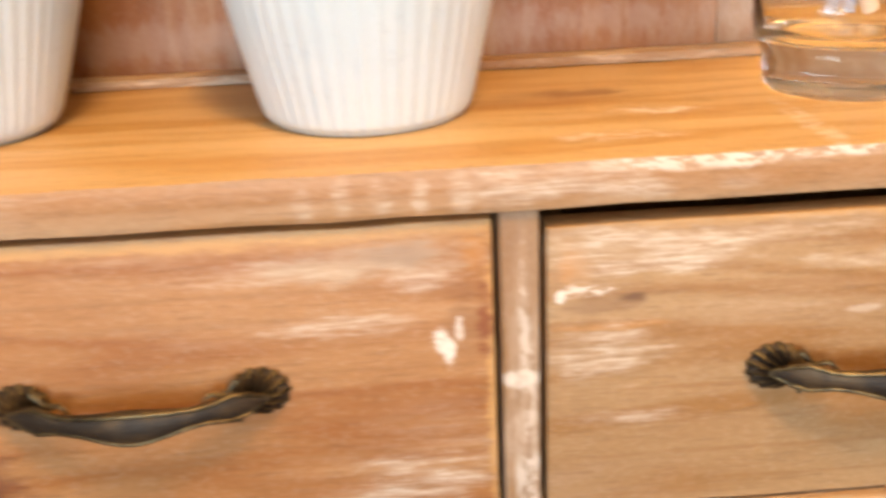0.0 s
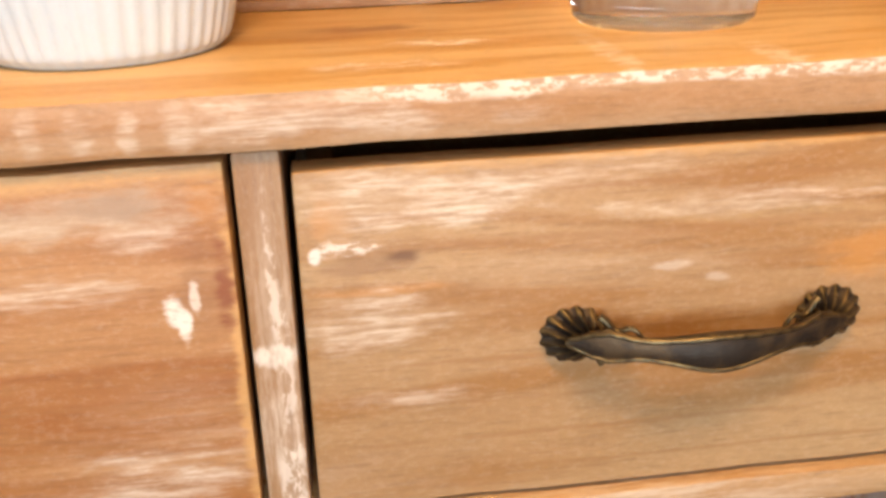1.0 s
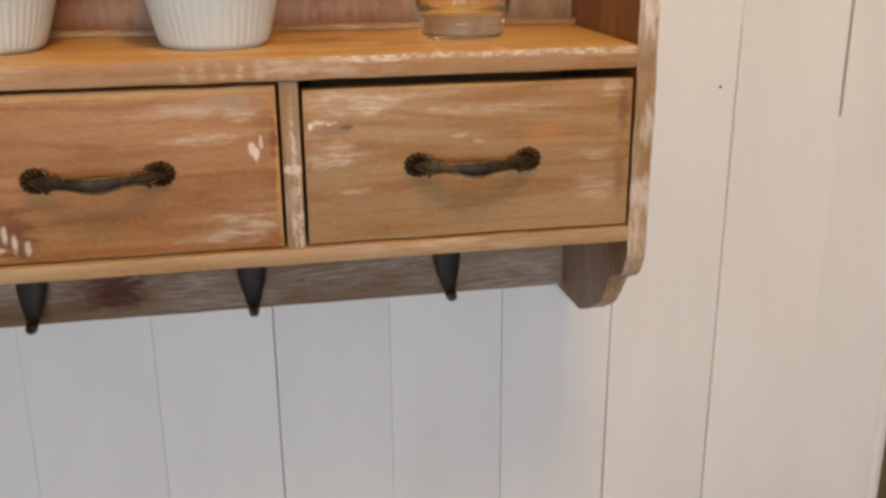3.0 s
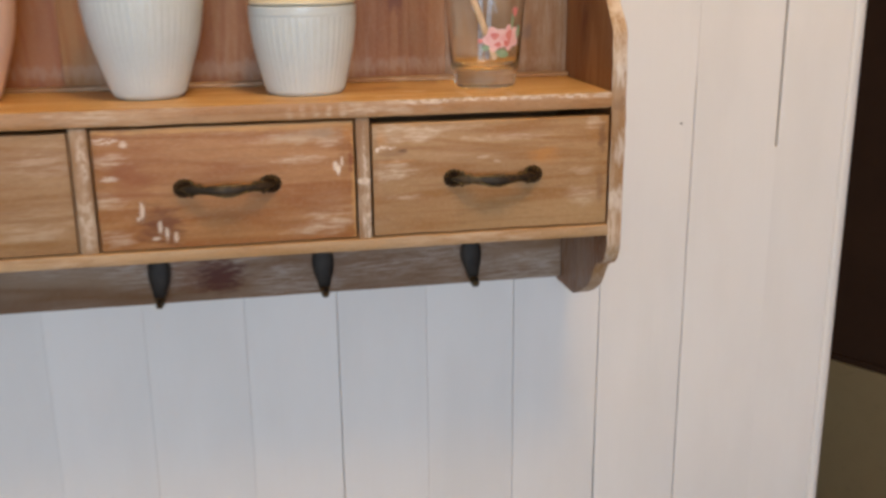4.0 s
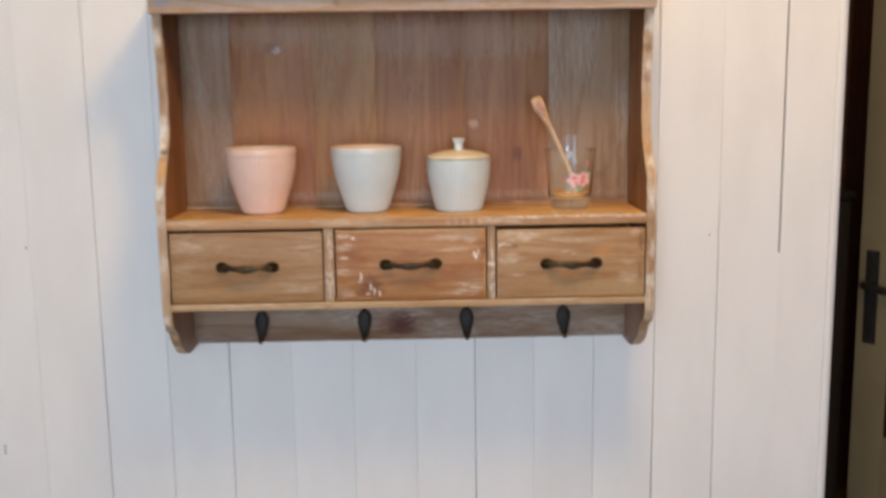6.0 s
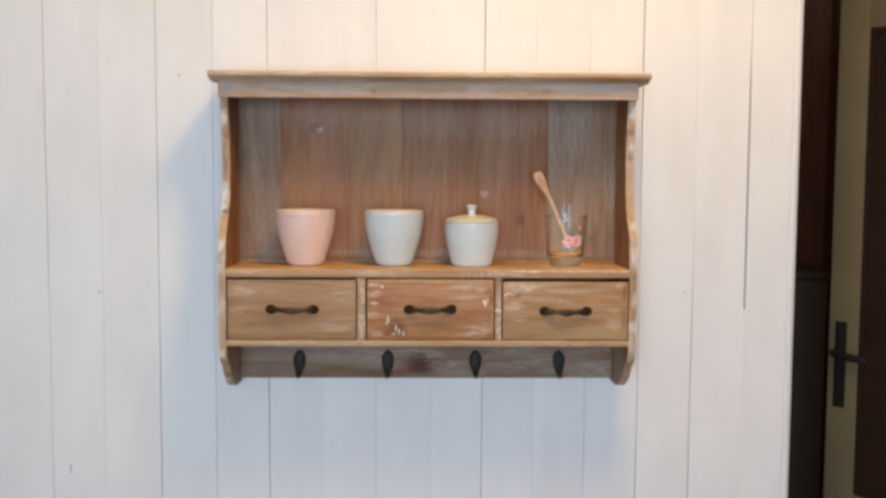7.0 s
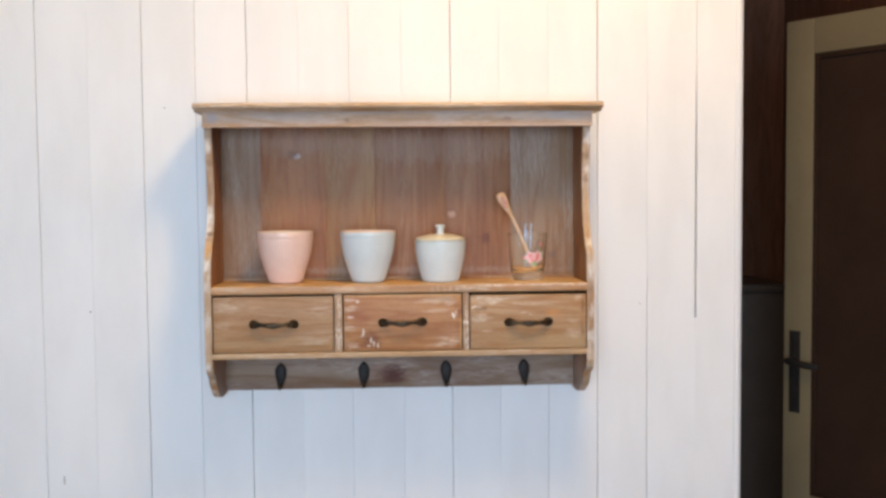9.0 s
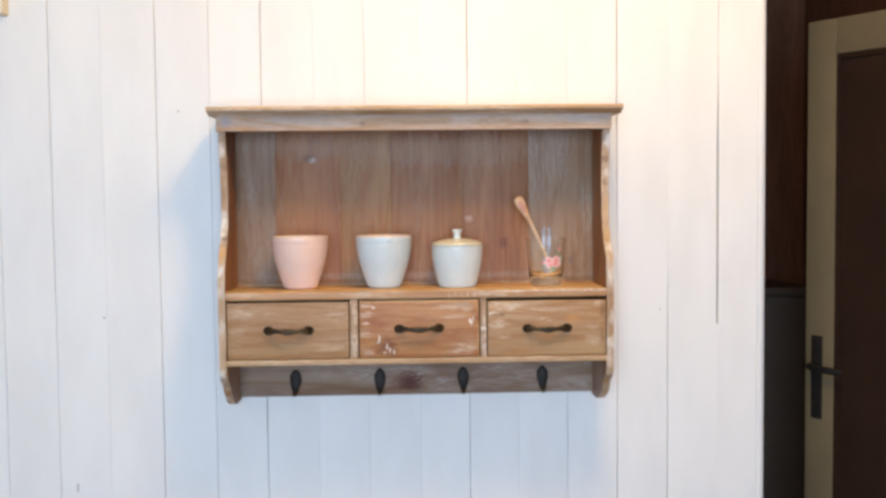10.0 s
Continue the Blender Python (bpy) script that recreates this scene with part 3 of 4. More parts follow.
north = tagged(part("wall_north", box((WEST, 0.012, 0), (END - 0.016, 0.10, CEILING)), backing, smooth=0), "wall clad in white-painted upright tongue-and-groove boards", "wall", kind="structure")
JOINTS = [-0.857, -0.762, -0.667, -0.573, -0.474, -0.376, -0.2815, -0.1855, -0.0915, 0.006, 0.0985, 0.190, 0.2835, 0.378, 0.4745, 0.569]
GAPS = [0.0012, 0.0015, 0.0022, 0.0008, 0.0022, 0.0013, 0.0019, 0.0007, 0.0013, 0.0007, 0.0019, 0.0008, 0.0012, 0.0024, 0.0015, 0.0024]
while JOINTS[0] > WEST + 0.1:
    JOINTS.insert(0, JOINTS[0] - 0.095)
    GAPS.insert(0, 0.0014)
dice = random.Random(4)


def openness(x, gap, z):
    """How far the joint at x stands open at the height z, 0 to 1: paint has closed some of it."""
    if abs(x - 0.569) < 1e-4:
        return 0.06 if z < 1.245 else 1.0 - 0.75 * min(1, max(0, (z - 1.58) / 0.15))
    if abs(x - 0.4745) < 1e-4:
        return 0.75 if z < 1.322 else 0.06
    wide = min(1, max(0.12, (gap - 0.0006) / 0.0015))
    return min(1, max(0.05, wide * (0.72 + 0.9 * noise.noise((x * 23, z * 2.3, 3.0)))))


def joint_side(x, gap, z, seed):
    """Half the gap of the joint at x, at the height z, with an uneven edge."""
    half = gap * 0.42 * openness(x, gap, z) * (0.35 + 0.9 * abs(noise.noise((x * 31, z * 3.1, seed))))
    if abs(x - 0.569) < 1e-4:
        half = 0.0013 * openness(x, gap, z)
    return half + 0.00006 + 0.0006 * noise.noise((x * 50, z * 2.2, 7.0)) * seed


def wall_board(x0, g0, x1, g1):
    bm = bmesh.new()
    heights = sorted([CEILING * i / 60 for i in range(61)] + [1.2449, 1.2451, 1.319, 1.325])
    front = dice.uniform(-0.0004, 0.0003)
    rings = []
    for z in heights:
        a = x0 + joint_side(x0, g0, z, 1) if g0 else x0
        b = x1 - joint_side(x1, g1, z, -1) if g1 else x1
        r = 0.0002 + 0.0012 * (openness(x0, g0, z) if g0 else 1)
        s = 0.0002 + 0.0012 * (openness(x1, g1, z) if g1 else 1)
        rings.append([bm.verts.new((x, y + front, z)) for x, y in ((a, 0.0115), (a, r), (a + 0.35 * r, 0.35 * r), (a + r, 0), (b - s, 0), (b - 0.35 * s, 0.35 * s), (b, s), (b, 0.0115))])
    for p, q in zip(rings, rings[1:]):
        for k in range(7):
            bm.faces.new((p[k], p[k + 1], q[k + 1], q[k]))
    return part("board", bm, paint, north, smooth=18)


edges = [(WEST, 0)] + list(zip(JOINTS, GAPS)) + [(END - 0.017, 0.0007)]
for (x0, g0), (x1, g1) in zip(edges, edges[1:]):
    wall_board(x0, g0, x1, g1)
trim_line = [(END - 0.0165, 0.11), (END - 0.0165, 0.003)] + [(END - 0.0115 - 0.005 * math.cos(a), 0.003 - 0.0035 * math.sin(a)) for a in (0.5, 1.0, 1.57)] + [(END - 0.010 + 0.010 * math.sin(a), 0.0095 - 0.010 * math.cos(a)) for a in (0.3, 0.7, 1.1, 1.57)] + [(END, 0.11)]
tagged(part("corner_trim", extrude(trim_line, "z", 0, CEILING), paint), "white-painted rounded corner strip at the wall's end", "trim", kind="structure")

# ---- hall: door and cupboard ----


def hall_door():
    """A cream door with one large dark panel, drawn lying along x from its handle edge and then turned ajar."""
    door = thing("door_1", (1.115, 0.932, 0.0), "cream painted panel door standing ajar in the dark hall", "door", kind="structure")
    turn = Matrix.Translation((1.115, 0.932, 0)) @ Matrix.Rotation(radians(-58), 4, "Z")
    bits = []
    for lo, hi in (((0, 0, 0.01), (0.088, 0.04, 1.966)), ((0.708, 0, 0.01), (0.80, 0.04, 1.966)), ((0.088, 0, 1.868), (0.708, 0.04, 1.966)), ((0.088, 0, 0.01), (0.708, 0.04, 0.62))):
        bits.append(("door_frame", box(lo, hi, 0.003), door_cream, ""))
    bits.append(("panel", box((0.088, 0.014, 0.62), (0.708, 0.026, 1.868)), panel_dark, "dark brown inset panel"))
    for lo, hi in (((0.088, 0.004, 0.62), (0.1016, 0.014, 1.868)), ((0.694, 0.004, 0.62), (0.708, 0.014, 1.868)), ((0.1016, 0.004, 1.854), (0.694, 0.014, 1.868)), ((0.1016, 0.004, 0.62), (0.694, 0.014, 0.634))):
        bits.append(("bead", box(lo, hi, 0.003), panel_dark, ""))
    plate = box((0.021, -0.004, 0.852), (0.056, 0.0, 1.088), 0.0015)
    bits.append(("handle_plate", plate, black_iron, "dark metal handle plate"))
    lever = sweep([(0.038, 0.0, 1.005), (0.038, -0.026, 1.005), (0.040, -0.040, 1.005), (0.052, -0.046, 1.004), (0.092, -0.044, 1.001), (0.134, -0.040, 0.999), (0.140, -0.039, 0.999)], [(0.009, 0.009), (0.008, 0.008), (0.008, 0.009), (0.007, 0.010), (0.006, 0.010), (0.006, 0.010), (0.003, 0.006)], 12)
    bits.append(("lever", lever, black_iron, "dark metal door lever"))
    for name, bm, material, label in bits:
        bmesh.ops.transform(bm, matrix=turn, verts=bm.verts)
        part(name, bm, material, door, label)


hall_door()

cupboard = thing("hall_cupboard", (1.15, 1.9, 0), "brown-grey lacquered waist-high cupboard standing against the hall wall", "cupboard")
part("body", box((0.78, 1.72, 0.06), (1.43, 2.08, 1.12), 0.004), grey_lacquer, cupboard)
part("top", box((0.77, 1.70, 1.12), (1.44, 2.09, 1.145), 0.004), grey_lacquer, cupboard)
part("plinth", box((0.80, 1.75, 0.0), (1.41, 2.07, 0.06)), grey_lacquer, cupboard)
for x0, x1 in ((0.785, 1.103), (1.107, 1.425)):
    leaf = part("door", box((x0, 1.702, 0.07), (x1, 1.72, 1.11), 0.003), grey_lacquer, cupboard)
    kx = 1.08 if x0 < 1 else 1.13
    part("knob", lathe([(0, -0.012), (0.010, -0.010), (0.012, 0), (0.010, 0.010), (0, 0.012)], (kx, 1.69, 0.8), 14), black_iron, leaf)

# ---- the wall cabinet ----
SIDE, INNER, SHELF, FLOOR = 0.3405, 0.3283, 1.3298, 1.203
cabinet = thing("wall_cabinet", (0, 0, 1.118), "whitewashed stained pine wall cabinet with three drawers and hooks", "cabinet")


def side_panel(x0, x1):
    upper = curve([(-0.150, 1.345), (-0.1495, 1.362), (-0.143, 1.385), (-0.122, 1.412), (-0.107, 1.445), (-0.104, 1.50), (-0.109, 1.555), (-0.1145, 1.59), (-0.1165, 1.606), (-0.1165, 1.632)], 8)
    lower = curve([(-0.150, 1.205), (-0.1495, 1.192), (-0.144, 1.179), (-0.135, 1.1725), (-0.125, 1.1690), (-0.119, 1.162), (-0.111, 1.150), (-0.098, 1.1385), (-0.082, 1.1285), (-0.066, 1.1215), (-0.050, 1.1185), (-0.002, 1.1175)], 5)
    outline = [(-0.002, 1.632)] + upper[::-1] + [(-0.150, 1.345 - 0.01 * k) for k in range(1, 14)] + lower
    bm = extrude(outline, "x", x0, x1, 0.0022)
    bm.faces.ensure_lookup_table()
    bmesh.ops.recalc_face_normals(bm, faces=bm.faces)
    for f in bm.faces:
        if abs(f.normal.x) < 0.9:
            f.material_index = 1
    for v in bm.verts:
        if v.co.y < -0.06:
            v.co.y += 0.0014 * noise.noise((x0 * 40, v.co.z * 38, 1.7)) + 0.0010 * noise.noise((x0 * 40, v.co.z * 110, 5.1))
            v.co.x += 0.0008 * noise.noise((x0 * 40, v.co.z * 55, 9.3))
    return worn(bm, 0.0005)


for x0, x1 in ((-SIDE, -INNER), (INNER, SIDE + 0.0005)):
    part("side_panel", side_panel(x0, x1), (wood_side, wood_side_edge), cabinet, "curved side panel with worn pale front edge")
top_line = [(-0.002, 1.6325), (-0.134, 1.6325), (-0.1365, 1.6340), (-0.1395, 1.6368), (-0.1475, 1.6370)] + [(-0.1475 - 0.005 * math.cos(radians(a)), 1.642 + 0.005 * math.sin(radians(a))) for a in range(-67, 90, 22)] + [(-0.1475, 1.647), (-0.002, 1.647)]
part("top_board", worn(extrude(top_line, "x", -0.354, 0.3575, 0.0), 0.0005), wood_top, cabinet, "overhanging top board with rounded front edge", smooth=25)
part("frieze", plank((-SIDE - 0.0008, -0.131, 1.606), (SIDE + 0.0012, -0.1172, 1.6335), 0.0015), wood_frieze, cabinet, "pinkish whitewashed board under the top")
shelf = plank((-INNER, -0.1525, SHELF - 0.0143), (INNER, -0.019, SHELF), 0.0030, 0.0006)
bmesh.ops.recalc_face_normals(shelf, faces=shelf.faces)
for f in shelf.faces:
    if f.normal.y < -0.35:
        f.material_index = 1
part("shelf_board", shelf, (wood_shelf, wood_nosing), cabinet, "orange stained shelf board with chipped pale front edge")
part("bottom_board", plank((-INNER, -0.1525, FLOOR), (INNER, -0.0005, FLOOR + 0.010), 0.0018, 0.0005), wood_bottom, cabinet)
for x0, x1 in ((-0.1163, -0.1023), (0.1084, 0.1196)):
    part("divider", plank((x0, -0.1500, FLOOR + 0.010), (x1, -0.019, SHELF - 0.0144), 0.0012, 0.0005), wood_upright, cabinet)
part("hook_rail", plank((-INNER, -0.0185, 1.1235), (INNER, -0.0005, FLOOR), 0.0012, 0.0005), wood_rail, cabinet, "greyed pine rail with a dark red knot")
for x0, x1, material in ((-INNER, -0.256, back_grey), (-0.256, -0.137, back_orange), (-0.137, -0.045, back_tan), (-0.045, 0.088, back_brown), (0.088, 0.209, back_brown), (0.209, INNER, back_grey)):
    part("back_board", plank((x0 + 0.0001, -0.0185, FLOOR + 0.010), (x1 - 0.0001, -0.010, 1.634), 0.0003, 0.0001), material, cabinet)
part("batten", box((-INNER, -0.030, SHELF), (INNER, -0.0188, SHELF + 0.004), 0.0015), wood_worn, cabinet)


def handle(cx, cz, tilt):
    """A cast bow handle with a fluted shell at each end."""
    bm = bmesh.new()
    half = 0.0432
    path, sizes = [], []
    for i in range(41):
        s = -0.86 + 1.72 * i / 40
        a = abs(s)
        out = 0.0040 + 0.0100 * (1 - (a / 0.86) ** 2.2)
        belly = math.exp(-(s / 0.30) ** 2)
        scroll = math.exp(-((a - 0.64) / 0.11) ** 2)
        wide = 0.0027 + 0.0029 * belly + 0.0019 * scroll * (1 + 0.35 * math.cos(70 * a))
        wide *= min(1.0, 0.35 + (0.86 - a) / 0.16)
        path.append((cx + s * half, FRONT - out, cz - 0.0014 * belly))
        sizes.append((0.0016 + 0.0012 * belly, wide))
    sweep(path, sizes, 14, bm)
    for edge in (-1, 1):
        before = set(bm.faces)
        sweep([(p[0], p[1] - 0.6 * q[0], p[2] + edge * 0.80 * q[1]) for p, q in zip(path, sizes)], [(0.0006, 0.0007)] * len(path), 8, bm)
        for f in set(bm.faces) - before:
            f.material_index = 1
    for e in (-1, 1):
        sx = cx + e * (half - 0.0082)
        rings, spokes = 7, 78
        grid = []
        for r in range(rings + 1):
            f = r / rings
            row = []
            for k in range(spokes):
                a = 2 * math.pi * k / spokes
                flute = math.cos(13 * a)
                rad = 0.0083 * f * (1 + 0.055 * flute * f) * (1.0 if math.cos(a) * e > 0 else 1.0 + 0.10 * abs(math.cos(a)))
                high = 0.0046 * (1 - f ** 2.2) + 0.0015 * flute * math.sin(math.pi * f) + 0.0006
                if f < 0.3:
                    high -= 0.0012 * (1 - f / 0.3)
                row.append(bm.verts.new((sx - e * 0.0042 * (1 - f) + rad * math.cos(a), FRONT - high, cz + rad * math.sin(a) * 0.92)))
            grid.append(row)
        for p, q in zip(grid, grid[1:]):
            for k in range(spokes):
                f = bm.faces.new((p[k], p[(k + 1) % spokes], q[(k + 1) % spokes], q[k]))
                if math.cos(13 * 2 * math.pi * (k + 0.5) / spokes) > 0.5 and p is not grid[0]:
                    f.material_index = 1
        bmesh.ops.remove_doubles(bm, verts=grid[0], dist=1e-5)
        for side in (-1, 1):
            curl = [(sx - e * (0.0060 + 0.0026 * t), FRONT - 0.0050 - 0.0009 * t, cz + side * (0.0052 - 0.0009 * t + 0.0013 * math.cos(2.1 * t))) for t in (0, 0.5, 1, 1.5, 2, 2.5, 3, 3.5, 4, 4.5, 5)]
            before = set(bm.faces)
            sweep(curl, [(0.0012 * (1 - 0.12 * q / 2), 0.0012 * (1 - 0.12 * q / 2)) for q in range(11)], 8, bm)
            for f in set(bm.faces) - before:
                f.material_index = 1
    turn = Matrix.Translation((cx, FRONT, cz)) @ Matrix.Rotation(radians(tilt), 4, "Y") @ Matrix.Translation((-cx, -FRONT, -cz))
    bmesh.ops.transform(bm, matrix=turn, verts=bm.verts)
    return bm


for x0, x1, top, material, hx, hz, tilt in ((-0.3262, -0.1182, 1.3118, wood_drawer_left, -0.2215, 1.2635, 0.4), (-0.1000, 0.1064, 1.3132, wood_drawer_middle, 0.0027, 1.264, -0.4), (0.1216, 0.3268, 1.3094, wood_drawer_right, 0.2246, 1.2612, 0.0)):
    z0 = FLOOR + 0.0115
    drawer = part("drawer", bare_edges(plank((x0, FRONT, z0), (x1, FRONT + 0.010, top), 0.0011, 0.0005)), (material, wood_bare), cabinet, "closed drawer with rubbed and chipped pine front")
    for name, lo, hi in (("drawer_side", (x0 + 0.003, FRONT + 0.0102, z0 + 0.001), (x0 + 0.010, -0.024, top - 0.008)), ("drawer_side", (x1 - 0.010, FRONT + 0.0102, z0 + 0.001), (x1 - 0.003, -0.024, top - 0.008)), ("drawer_back", (x0 + 0.010, -0.031, z0 + 0.001), (x1 - 0.010, -0.024, top - 0.008)), ("drawer_bottom", (x0 + 0.010, FRONT + 0.0102, z0 + 0.001), (x1 - 0.010, -0.031, z0 + 0.005))):
        part(name, box(lo, hi), wood_inner, drawer, smooth=0)
    part("handle", handle(hx, hz, tilt), (brass, rubbed_glint_brass), drawer, "ornate antique brass bow handle", smooth=50)


def coat_hook(cx):
    bm = bmesh.new()
    path = curve([(cx, -0.0200, 1.1715), (cx, -0.0225, 1.1690), (cx, -0.0245, 1.1630), (cx, -0.0262, 1.1560), (cx, -0.0290, 1.1480), (cx, -0.0330, 1.1400), (cx, -0.0385, 1.1330), (cx, -0.0440, 1.1300), (cx, -0.0490, 1.1325), (cx, -0.0510, 1.1370)], 4)
    wide = [0.0030, 0.0070, 0.0102, 0.0106, 0.0092, 0.0066, 0.0044, 0.0036, 0.0034, 0.0020]
    sizes = []
    for i in range(len(path)):
        k, f = divmod(i, 4)
        w = wide[k] + (wide[min(k + 1, 9)] - wide[k]) * f / 4
        sizes.append((w, 0.0036 - 0.0010 * i / len(path)))
    sweep(path, sizes, 12, bm, Vector((0, -1, 0.01)))
    # The tip's glint is painted with the lighter brass.
    for f in bm.faces:
        if f.calc_center_median().z < 1.1365:
            f.material_index = 1
    return bm


for x in (-0.225, -0.070, 0.0845, 0.232):
    part("coat_hook", coat_hook(x), (black_iron, rubbed_glint_brass), cabinet, "black cast-iron leaf-shaped coat hook")

# ---- crockery on the shelf ----


def cup_rows(top, base, height):
    """The profile of a cup, from the foot up over the rim and down inside. base: the foot's share of the rim's radius."""
    def out(share):
        return top * (base + (1 - base) * share)
    outer = curve([(out(-0.12), 0.0), (out(-0.02), 0.0014), (out(0.08), height * 0.04), (out(0.20), height * 0.11), (out(0.43), height * 0.28), (out(0.74), height * 0.53), (out(0.92), height * 0.77), (out(0.965), height * 0.88)], 5)
    rim = [(out(0.985), height * 0.888), (top, height * 0.902), (top, height * 0.985), (top * 0.985, height), (top * 0.955, height * 0.998), (top * 0.935, height * 0.97)]
    inner = [(out(0.86) - 0.003, height * 0.80), (out(0.62) - 0.003, height * 0.50), (out(0.1) - 0.003, height * 0.10), (0, height * 0.07)]
    return [(0, 0.001)] + outer, rim, inner


def ribbed(count, depth, last):
    per = 4

    def flute(i, k):
        return depth * math.cos(2 * math.pi * k / per) if 3 <= i < last else 0
    return flute, count * per


def cup(name, x, y, top, base, height, glaze, inner_glaze, label):
    outer, rim, inner = cup_rows(top, base, height)
    flute, segments = ribbed(52, 0.00034, len(outer) - 1)
    vessel = thing(name, (x, y, SHELF), label, "cup", "cups on the shelf")
    part("cup_body", lathe(outer + rim[:3], (x, y, SHELF + 0.0003), segments, flute), glaze, vessel, smooth=60)
    part("cup_lining", lathe(rim[2:] + inner, (x, y, SHELF + 0.0003), 96), inner_glaze, vessel, "paler glazed rim and inside", smooth=60)


cup("cup", -0.2063, -0.084, 0.0500, 0.555, 0.0928, pink_glaze, blush_glaze, "pink ribbed ceramic cup without a handle")
cup("cup", -0.0578, -0.084, 0.0500, 0.555, 0.0925, mint_glaze, blush_glaze, "pale mint ribbed ceramic cup without a handle")

bowl = thing("sugar_bowl", (0.0728, -0.086, SHELF), "pale mint ribbed sugar bowl with a cream lid", "sugar bowl")
outer, rim, inner = cup_rows(0.0456, 0.71, 0.0745)
flute, segments = ribbed(48, 0.00034, len(outer) - 1)
part("bowl", lathe(outer + rim[:3] + [(0.040, 0.0745), (0.038, 0.070), (0.026, 0.010), (0, 0.008)], (0.0728, -0.086, SHELF + 0.0003), segments, flute), mint_glaze, bowl, smooth=60)
lid_rows = curve([(0.0440, 0.0748), (0.0448, 0.0768), (0.0420, 0.0790), (0.0330, 0.0820), (0.0200, 0.0846), (0.0075, 0.0860)], 4)
lid = part("lid", lathe([(0, 0.0748)] + lid_rows + [(0, 0.0862)], (0.0728, -0.086, SHELF + 0.0003), 72), cream_glaze, bowl, "cream domed lid")
knob_rows = curve([(0.0074, 0.0845), (0.0064, 0.0880), (0.0062, 0.0930), (0.0070, 0.0965), (0.0086, 0.0990), (0.0088, 0.1008), (0.0080, 0.1022), (0.0, 0.1026)], 3)
part("knob", lathe([(0, 0.0845)] + knob_rows, (0.0728, -0.086, SHELF + 0.0003), 36), mint_glaze, lid)

GX, GY, GT, GB, GH = 0.2315, -0.087, 0.0365, 0.0282, 0.0850
tumbler = thing("tumbler", (GX, GY, SHELF), "clear glass tumbler printed with pink roses, holding a spoon", "glass")
glass_rows = [(0, 0.0004), (GB - 0.0035, 0.0004), (GB - 0.0016, 0.0022), (GB - 0.0008, 0.012), (GB + 0.0022, 0.017), (GT - 0.0006, GH - 0.004), (GT, GH - 0.0006), (GT - 0.0007, GH), (GT - 0.0014, GH - 0.0006), (GT - 0.0020, GH - 0.006), (GB + 0.0010, 0.023), (GB - 0.003, 0.0185), (GB - 0.012, 0.0170), (0, 0.0168)]
part("glass_body", lathe(glass_rows, (GX, GY, SHELF + 0.0002), 72), clear_glass, tumbler, smooth=40).visible_shadow = False


def on_glass(angle, z):
    """A place and the two directions on the tumbler's outside. angle: degrees from the front, to the right."""
    r = GB + (GT - GB) * (z - SHELF) / GH + 0.0004
    a = radians(angle)
    out = Vector((math.sin(a), -math.cos(a), 0))
    return Vector((GX, GY, z)) + out * r, Vector((math.cos(a), math.sin(a), 0)), Vector((0, 0, 1)), out


def print_blob(angle, z, rx, rz, lobes, turn=0.0, depth=0.0004):
    """A small raised spot of print, bent round the glass."""
    bm = bmesh.new()
    count = 28
    mid, u, w, out = on_glass(angle, z)
    centre = bm.verts.new(mid + out * depth)
    ring = []
    for k in range(count):
        a = 2 * math.pi * k / count
        s = 1 + 0.16 * math.cos(lobes * a + turn)
        dx, dz = rx * s * math.cos(a + turn), rz * s * math.sin(a + turn)
        p, _, _, o = on_glass(angle + math.degrees(dx / 0.032), z + dz)
        ring.append((bm.verts.new(p + o * depth * 0.8), bm.verts.new(p)))
    for k in range(count):
        a, b = ring[k], ring[(k + 1) % count]
        bm.faces.new((centre, a[0], b[0]))
        bm.faces.new((a[0], a[1], b[1], b[0]))
    return bm


for angle, z, rx, rz, lobes, material, name in (
        (3, 1.3735, 0.0100, 0.0098, 5, rose_pink, "rose_print"), (29, 1.3745, 0.0090, 0.0100, 5, rose_pink, "rose_print"),
        (2, 1.376, 0.0035, 0.003, 3, rose_red, "petal_print"), (25, 1.3765, 0.003, 0.0045, 3, rose_red, "petal_print"), (22, 1.3695, 0.003, 0.0025, 3, rose_red, "petal_print"), (7, 1.369, 0.003, 0.002, 3, rose_red, "petal_print"),
        (34, 1.396, 0.0024, 0.004, 3, rose_red, "bud_print"), (-20, 1.372, 0.002, 0.0018, 3, rose_red, "bud_print"),
        (15, 1.361, 0.006, 0.0035, 2, leaf_green, "leaf_print"), (44, 1.379, 0.002, 0.006, 2, leaf_green, "leaf_print"), (30, 1.387, 0.0014, 0.006, 2, leaf_green, "leaf_print"), (-12, 1.366, 0.004, 0.002, 2, leaf_green, "leaf_print")):
    part(name, print_blob(angle, z, rx, rz, lobes, angle * 0.3, 0.0006 if name == "petal_print" else 0.0004), material, tumbler)

spoon_path = curve([(0.2440, -0.074, 1.3500), (0.228, -0.080, 1.392), (0.207, -0.088, 1.437), (0.197, -0.091, 1.456), (0.187, -0.093, 1.474), (0.1805, -0.094, 1.488)], 8)
spoon_sizes = []
for i in range(len(spoon_path)):
    f = i / (len(spoon_path) - 1)
    head = math.exp(-((f - 0.85) / 0.22) ** 2)
    close = 1.0 if f < 0.95 else max(0.12, math.sqrt(max(0.0, 1 - ((f - 0.95) / 0.052) ** 2)))
    spoon_sizes.append(((0.0024 + 0.0005 * head) * close, (0.0031 + 0.0054 * head) * close))
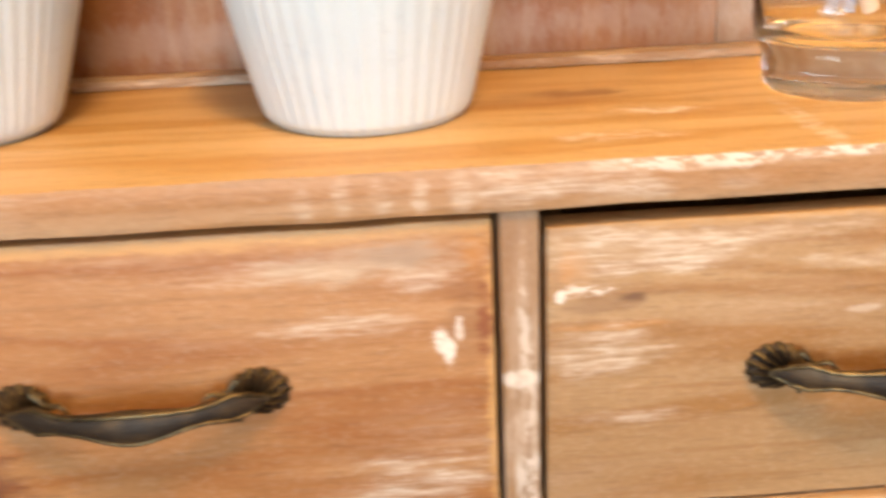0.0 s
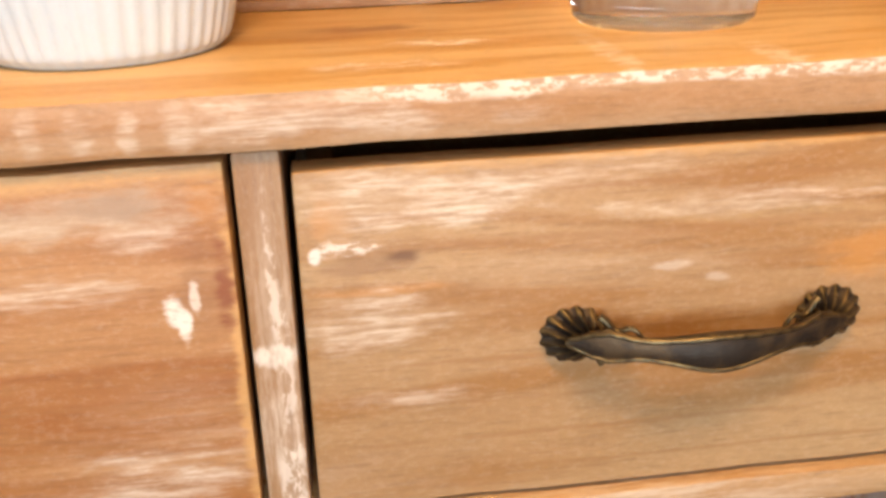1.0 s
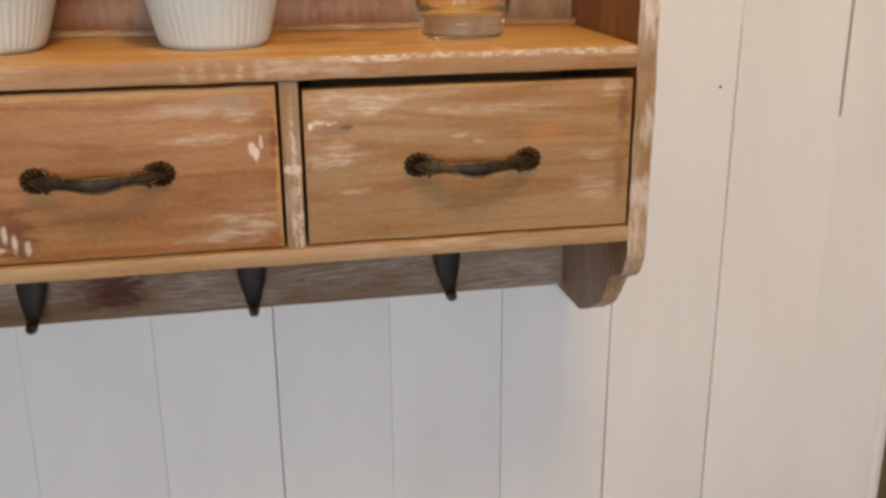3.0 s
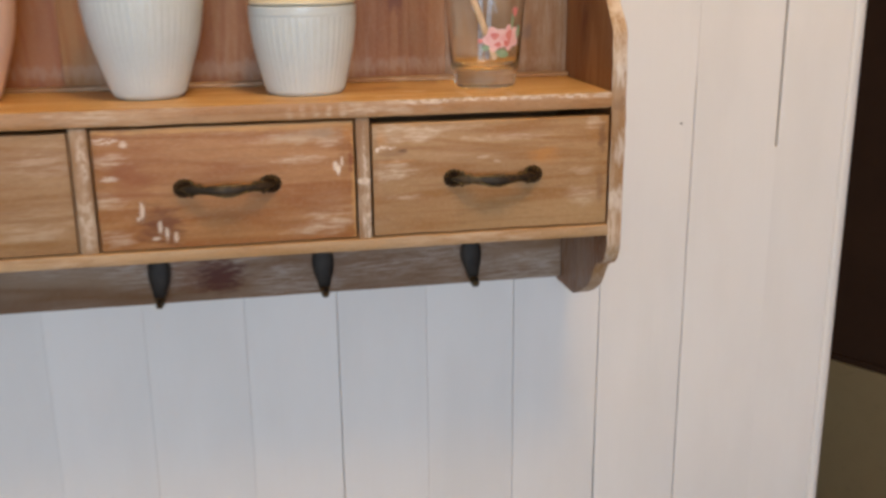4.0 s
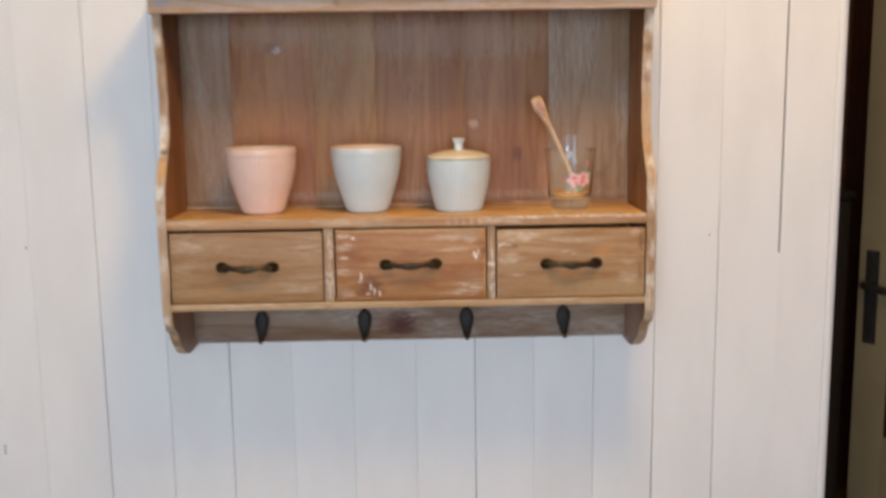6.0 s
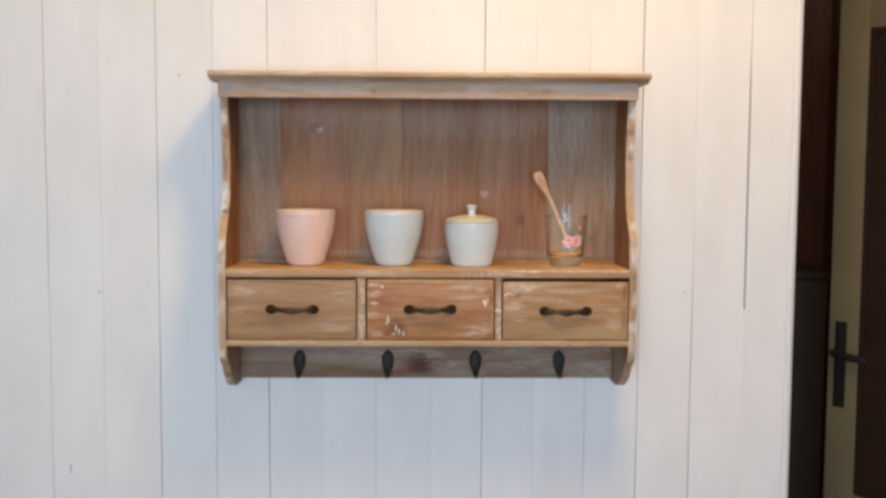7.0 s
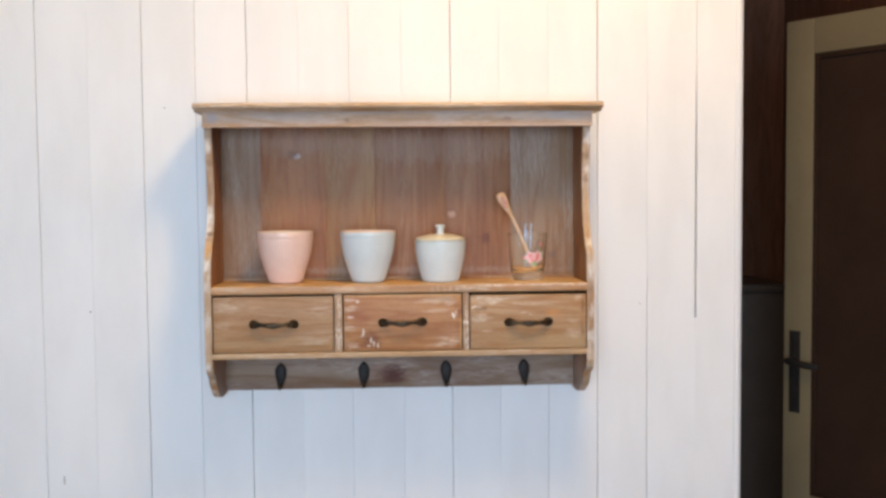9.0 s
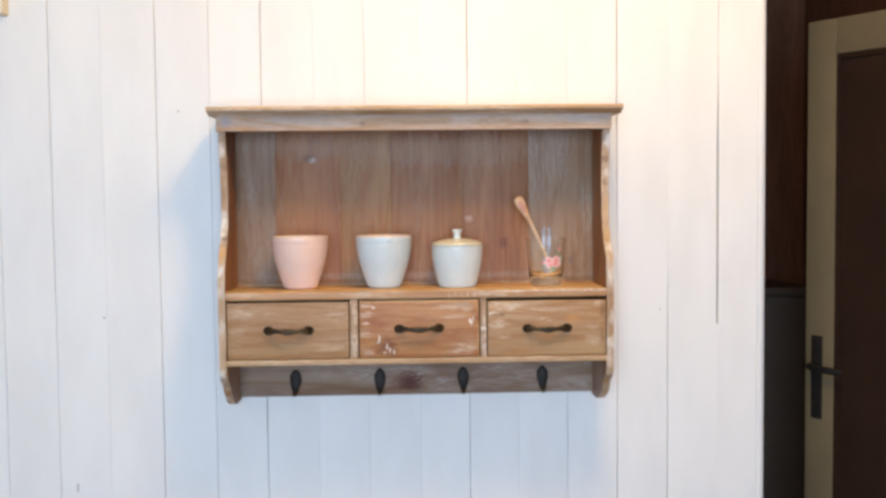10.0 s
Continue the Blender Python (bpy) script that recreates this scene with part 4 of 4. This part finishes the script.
spoon = thing("wooden_spoon", (0.2440, -0.074, 1.348), "small pale beech spoon standing in the tumbler", "spoon")
part("spoon_body", sweep(spoon_path, spoon_sizes, 12, side=Vector((0.9, 0.0, 0.45))), beech, spoon, smooth=60)
motif = spoon_path[-15:-4]
part("spoon_motif", sweep([(p[0], p[1] - 0.0030, p[2]) for p in motif], [(0.0005, 0.0006 + 0.0042 * math.sin(math.pi * (k + 0.3) / len(motif))) for k in range(len(motif))], 8, side=Vector((0.9, 0.0, 0.45))), spoon_red, spoon, "faded reddish motif on the spoon head")
stirrer = thing("glass_stirrer", (0.2335, -0.074, 1.3485), "clear bluish glass stirrer standing in the tumbler", "stirrer")
for dx in (-0.0045, 0.0055):
    part("rod", sweep([(0.2335 + dx * 0.6, -0.0725, 1.3500), (0.2335 + dx * 0.8, -0.077, 1.39), (0.2335 + dx, -0.081, 1.432), (0.2335 + dx, -0.0812, 1.434)], [(0.0024, 0.0024)] * 3 + [(0.0010, 0.0010)], 12, side=Vector((0, 1, 0.1))), blue_glass, stirrer, smooth=60).visible_shadow = False

# ---- beside the cabinet, on the boards ----
case = thing("display_case", (-0.95, -0.002, 1.826), "cream-framed shallow wall case with an olive-brown front", "wall case")
body = extrude([(-0.735, -0.0015), (-0.735, -0.030), (-1.15, -0.115), (-1.15, -0.0015)], "z", 1.826, 2.22, 0.003)
part("body", body, cream_frame, case)
part("front_panel", extrude([(-0.752, -0.0345), (-0.752, -0.0365), (-1.12, -0.1119), (-1.12, -0.1099)], "z", 1.848, 2.19), olive_panel, case, "olive-brown inset panel")
peg = thing("wall_peg", (-0.86, -0.002, 1.575), "white wooden strip with a black end peg on the boards", "peg strip")
part("strip", box((-1.02, -0.012, 1.566), (-0.776, -0.0012, 1.586), 0.002), paint, peg)
part("end_peg", sweep([(-0.769, -0.0012, 1.577), (-0.769, -0.016, 1.577), (-0.769, -0.024, 1.577), (-0.769, -0.026, 1.577)], [(0.0045, 0.007), (0.0045, 0.007), (0.0055, 0.008), (0.002, 0.003)], 12), black_iron, peg, "black peg")


# ---- nail heads and a chip in the wall's paint ----
rust = plain("rusty_nail_head", (0.10, 0.075, 0.06), (0.07, 0.05, 0.04), 300, 0.7)
for x, z, r in ((-0.579, 1.273, 0.0016), (0.460, 1.274, 0.0012), (-0.434, 1.652, 0.0013)):
    head = bmesh.new()
    lathe([(0, -0.0006), (r, -0.0004), (r, 0.0012), (0, 0.0012)], (0, 0, 0), 12, bm=head)
    bmesh.ops.transform(head, matrix=Matrix.Translation((x, 0, z)) @ Matrix.Rotation(radians(90), 4, "X") @ Matrix.Scale(-1, 4, (0, 0, 1)), verts=head.verts)
    part("nail_head", head, rust, north)
chip = box((-0.6375, -0.0008, 0.945), (-0.6345, 0.002, 0.963), 0.0006)
part("paint_chip", worn(chip, 0.0012), backing, north)
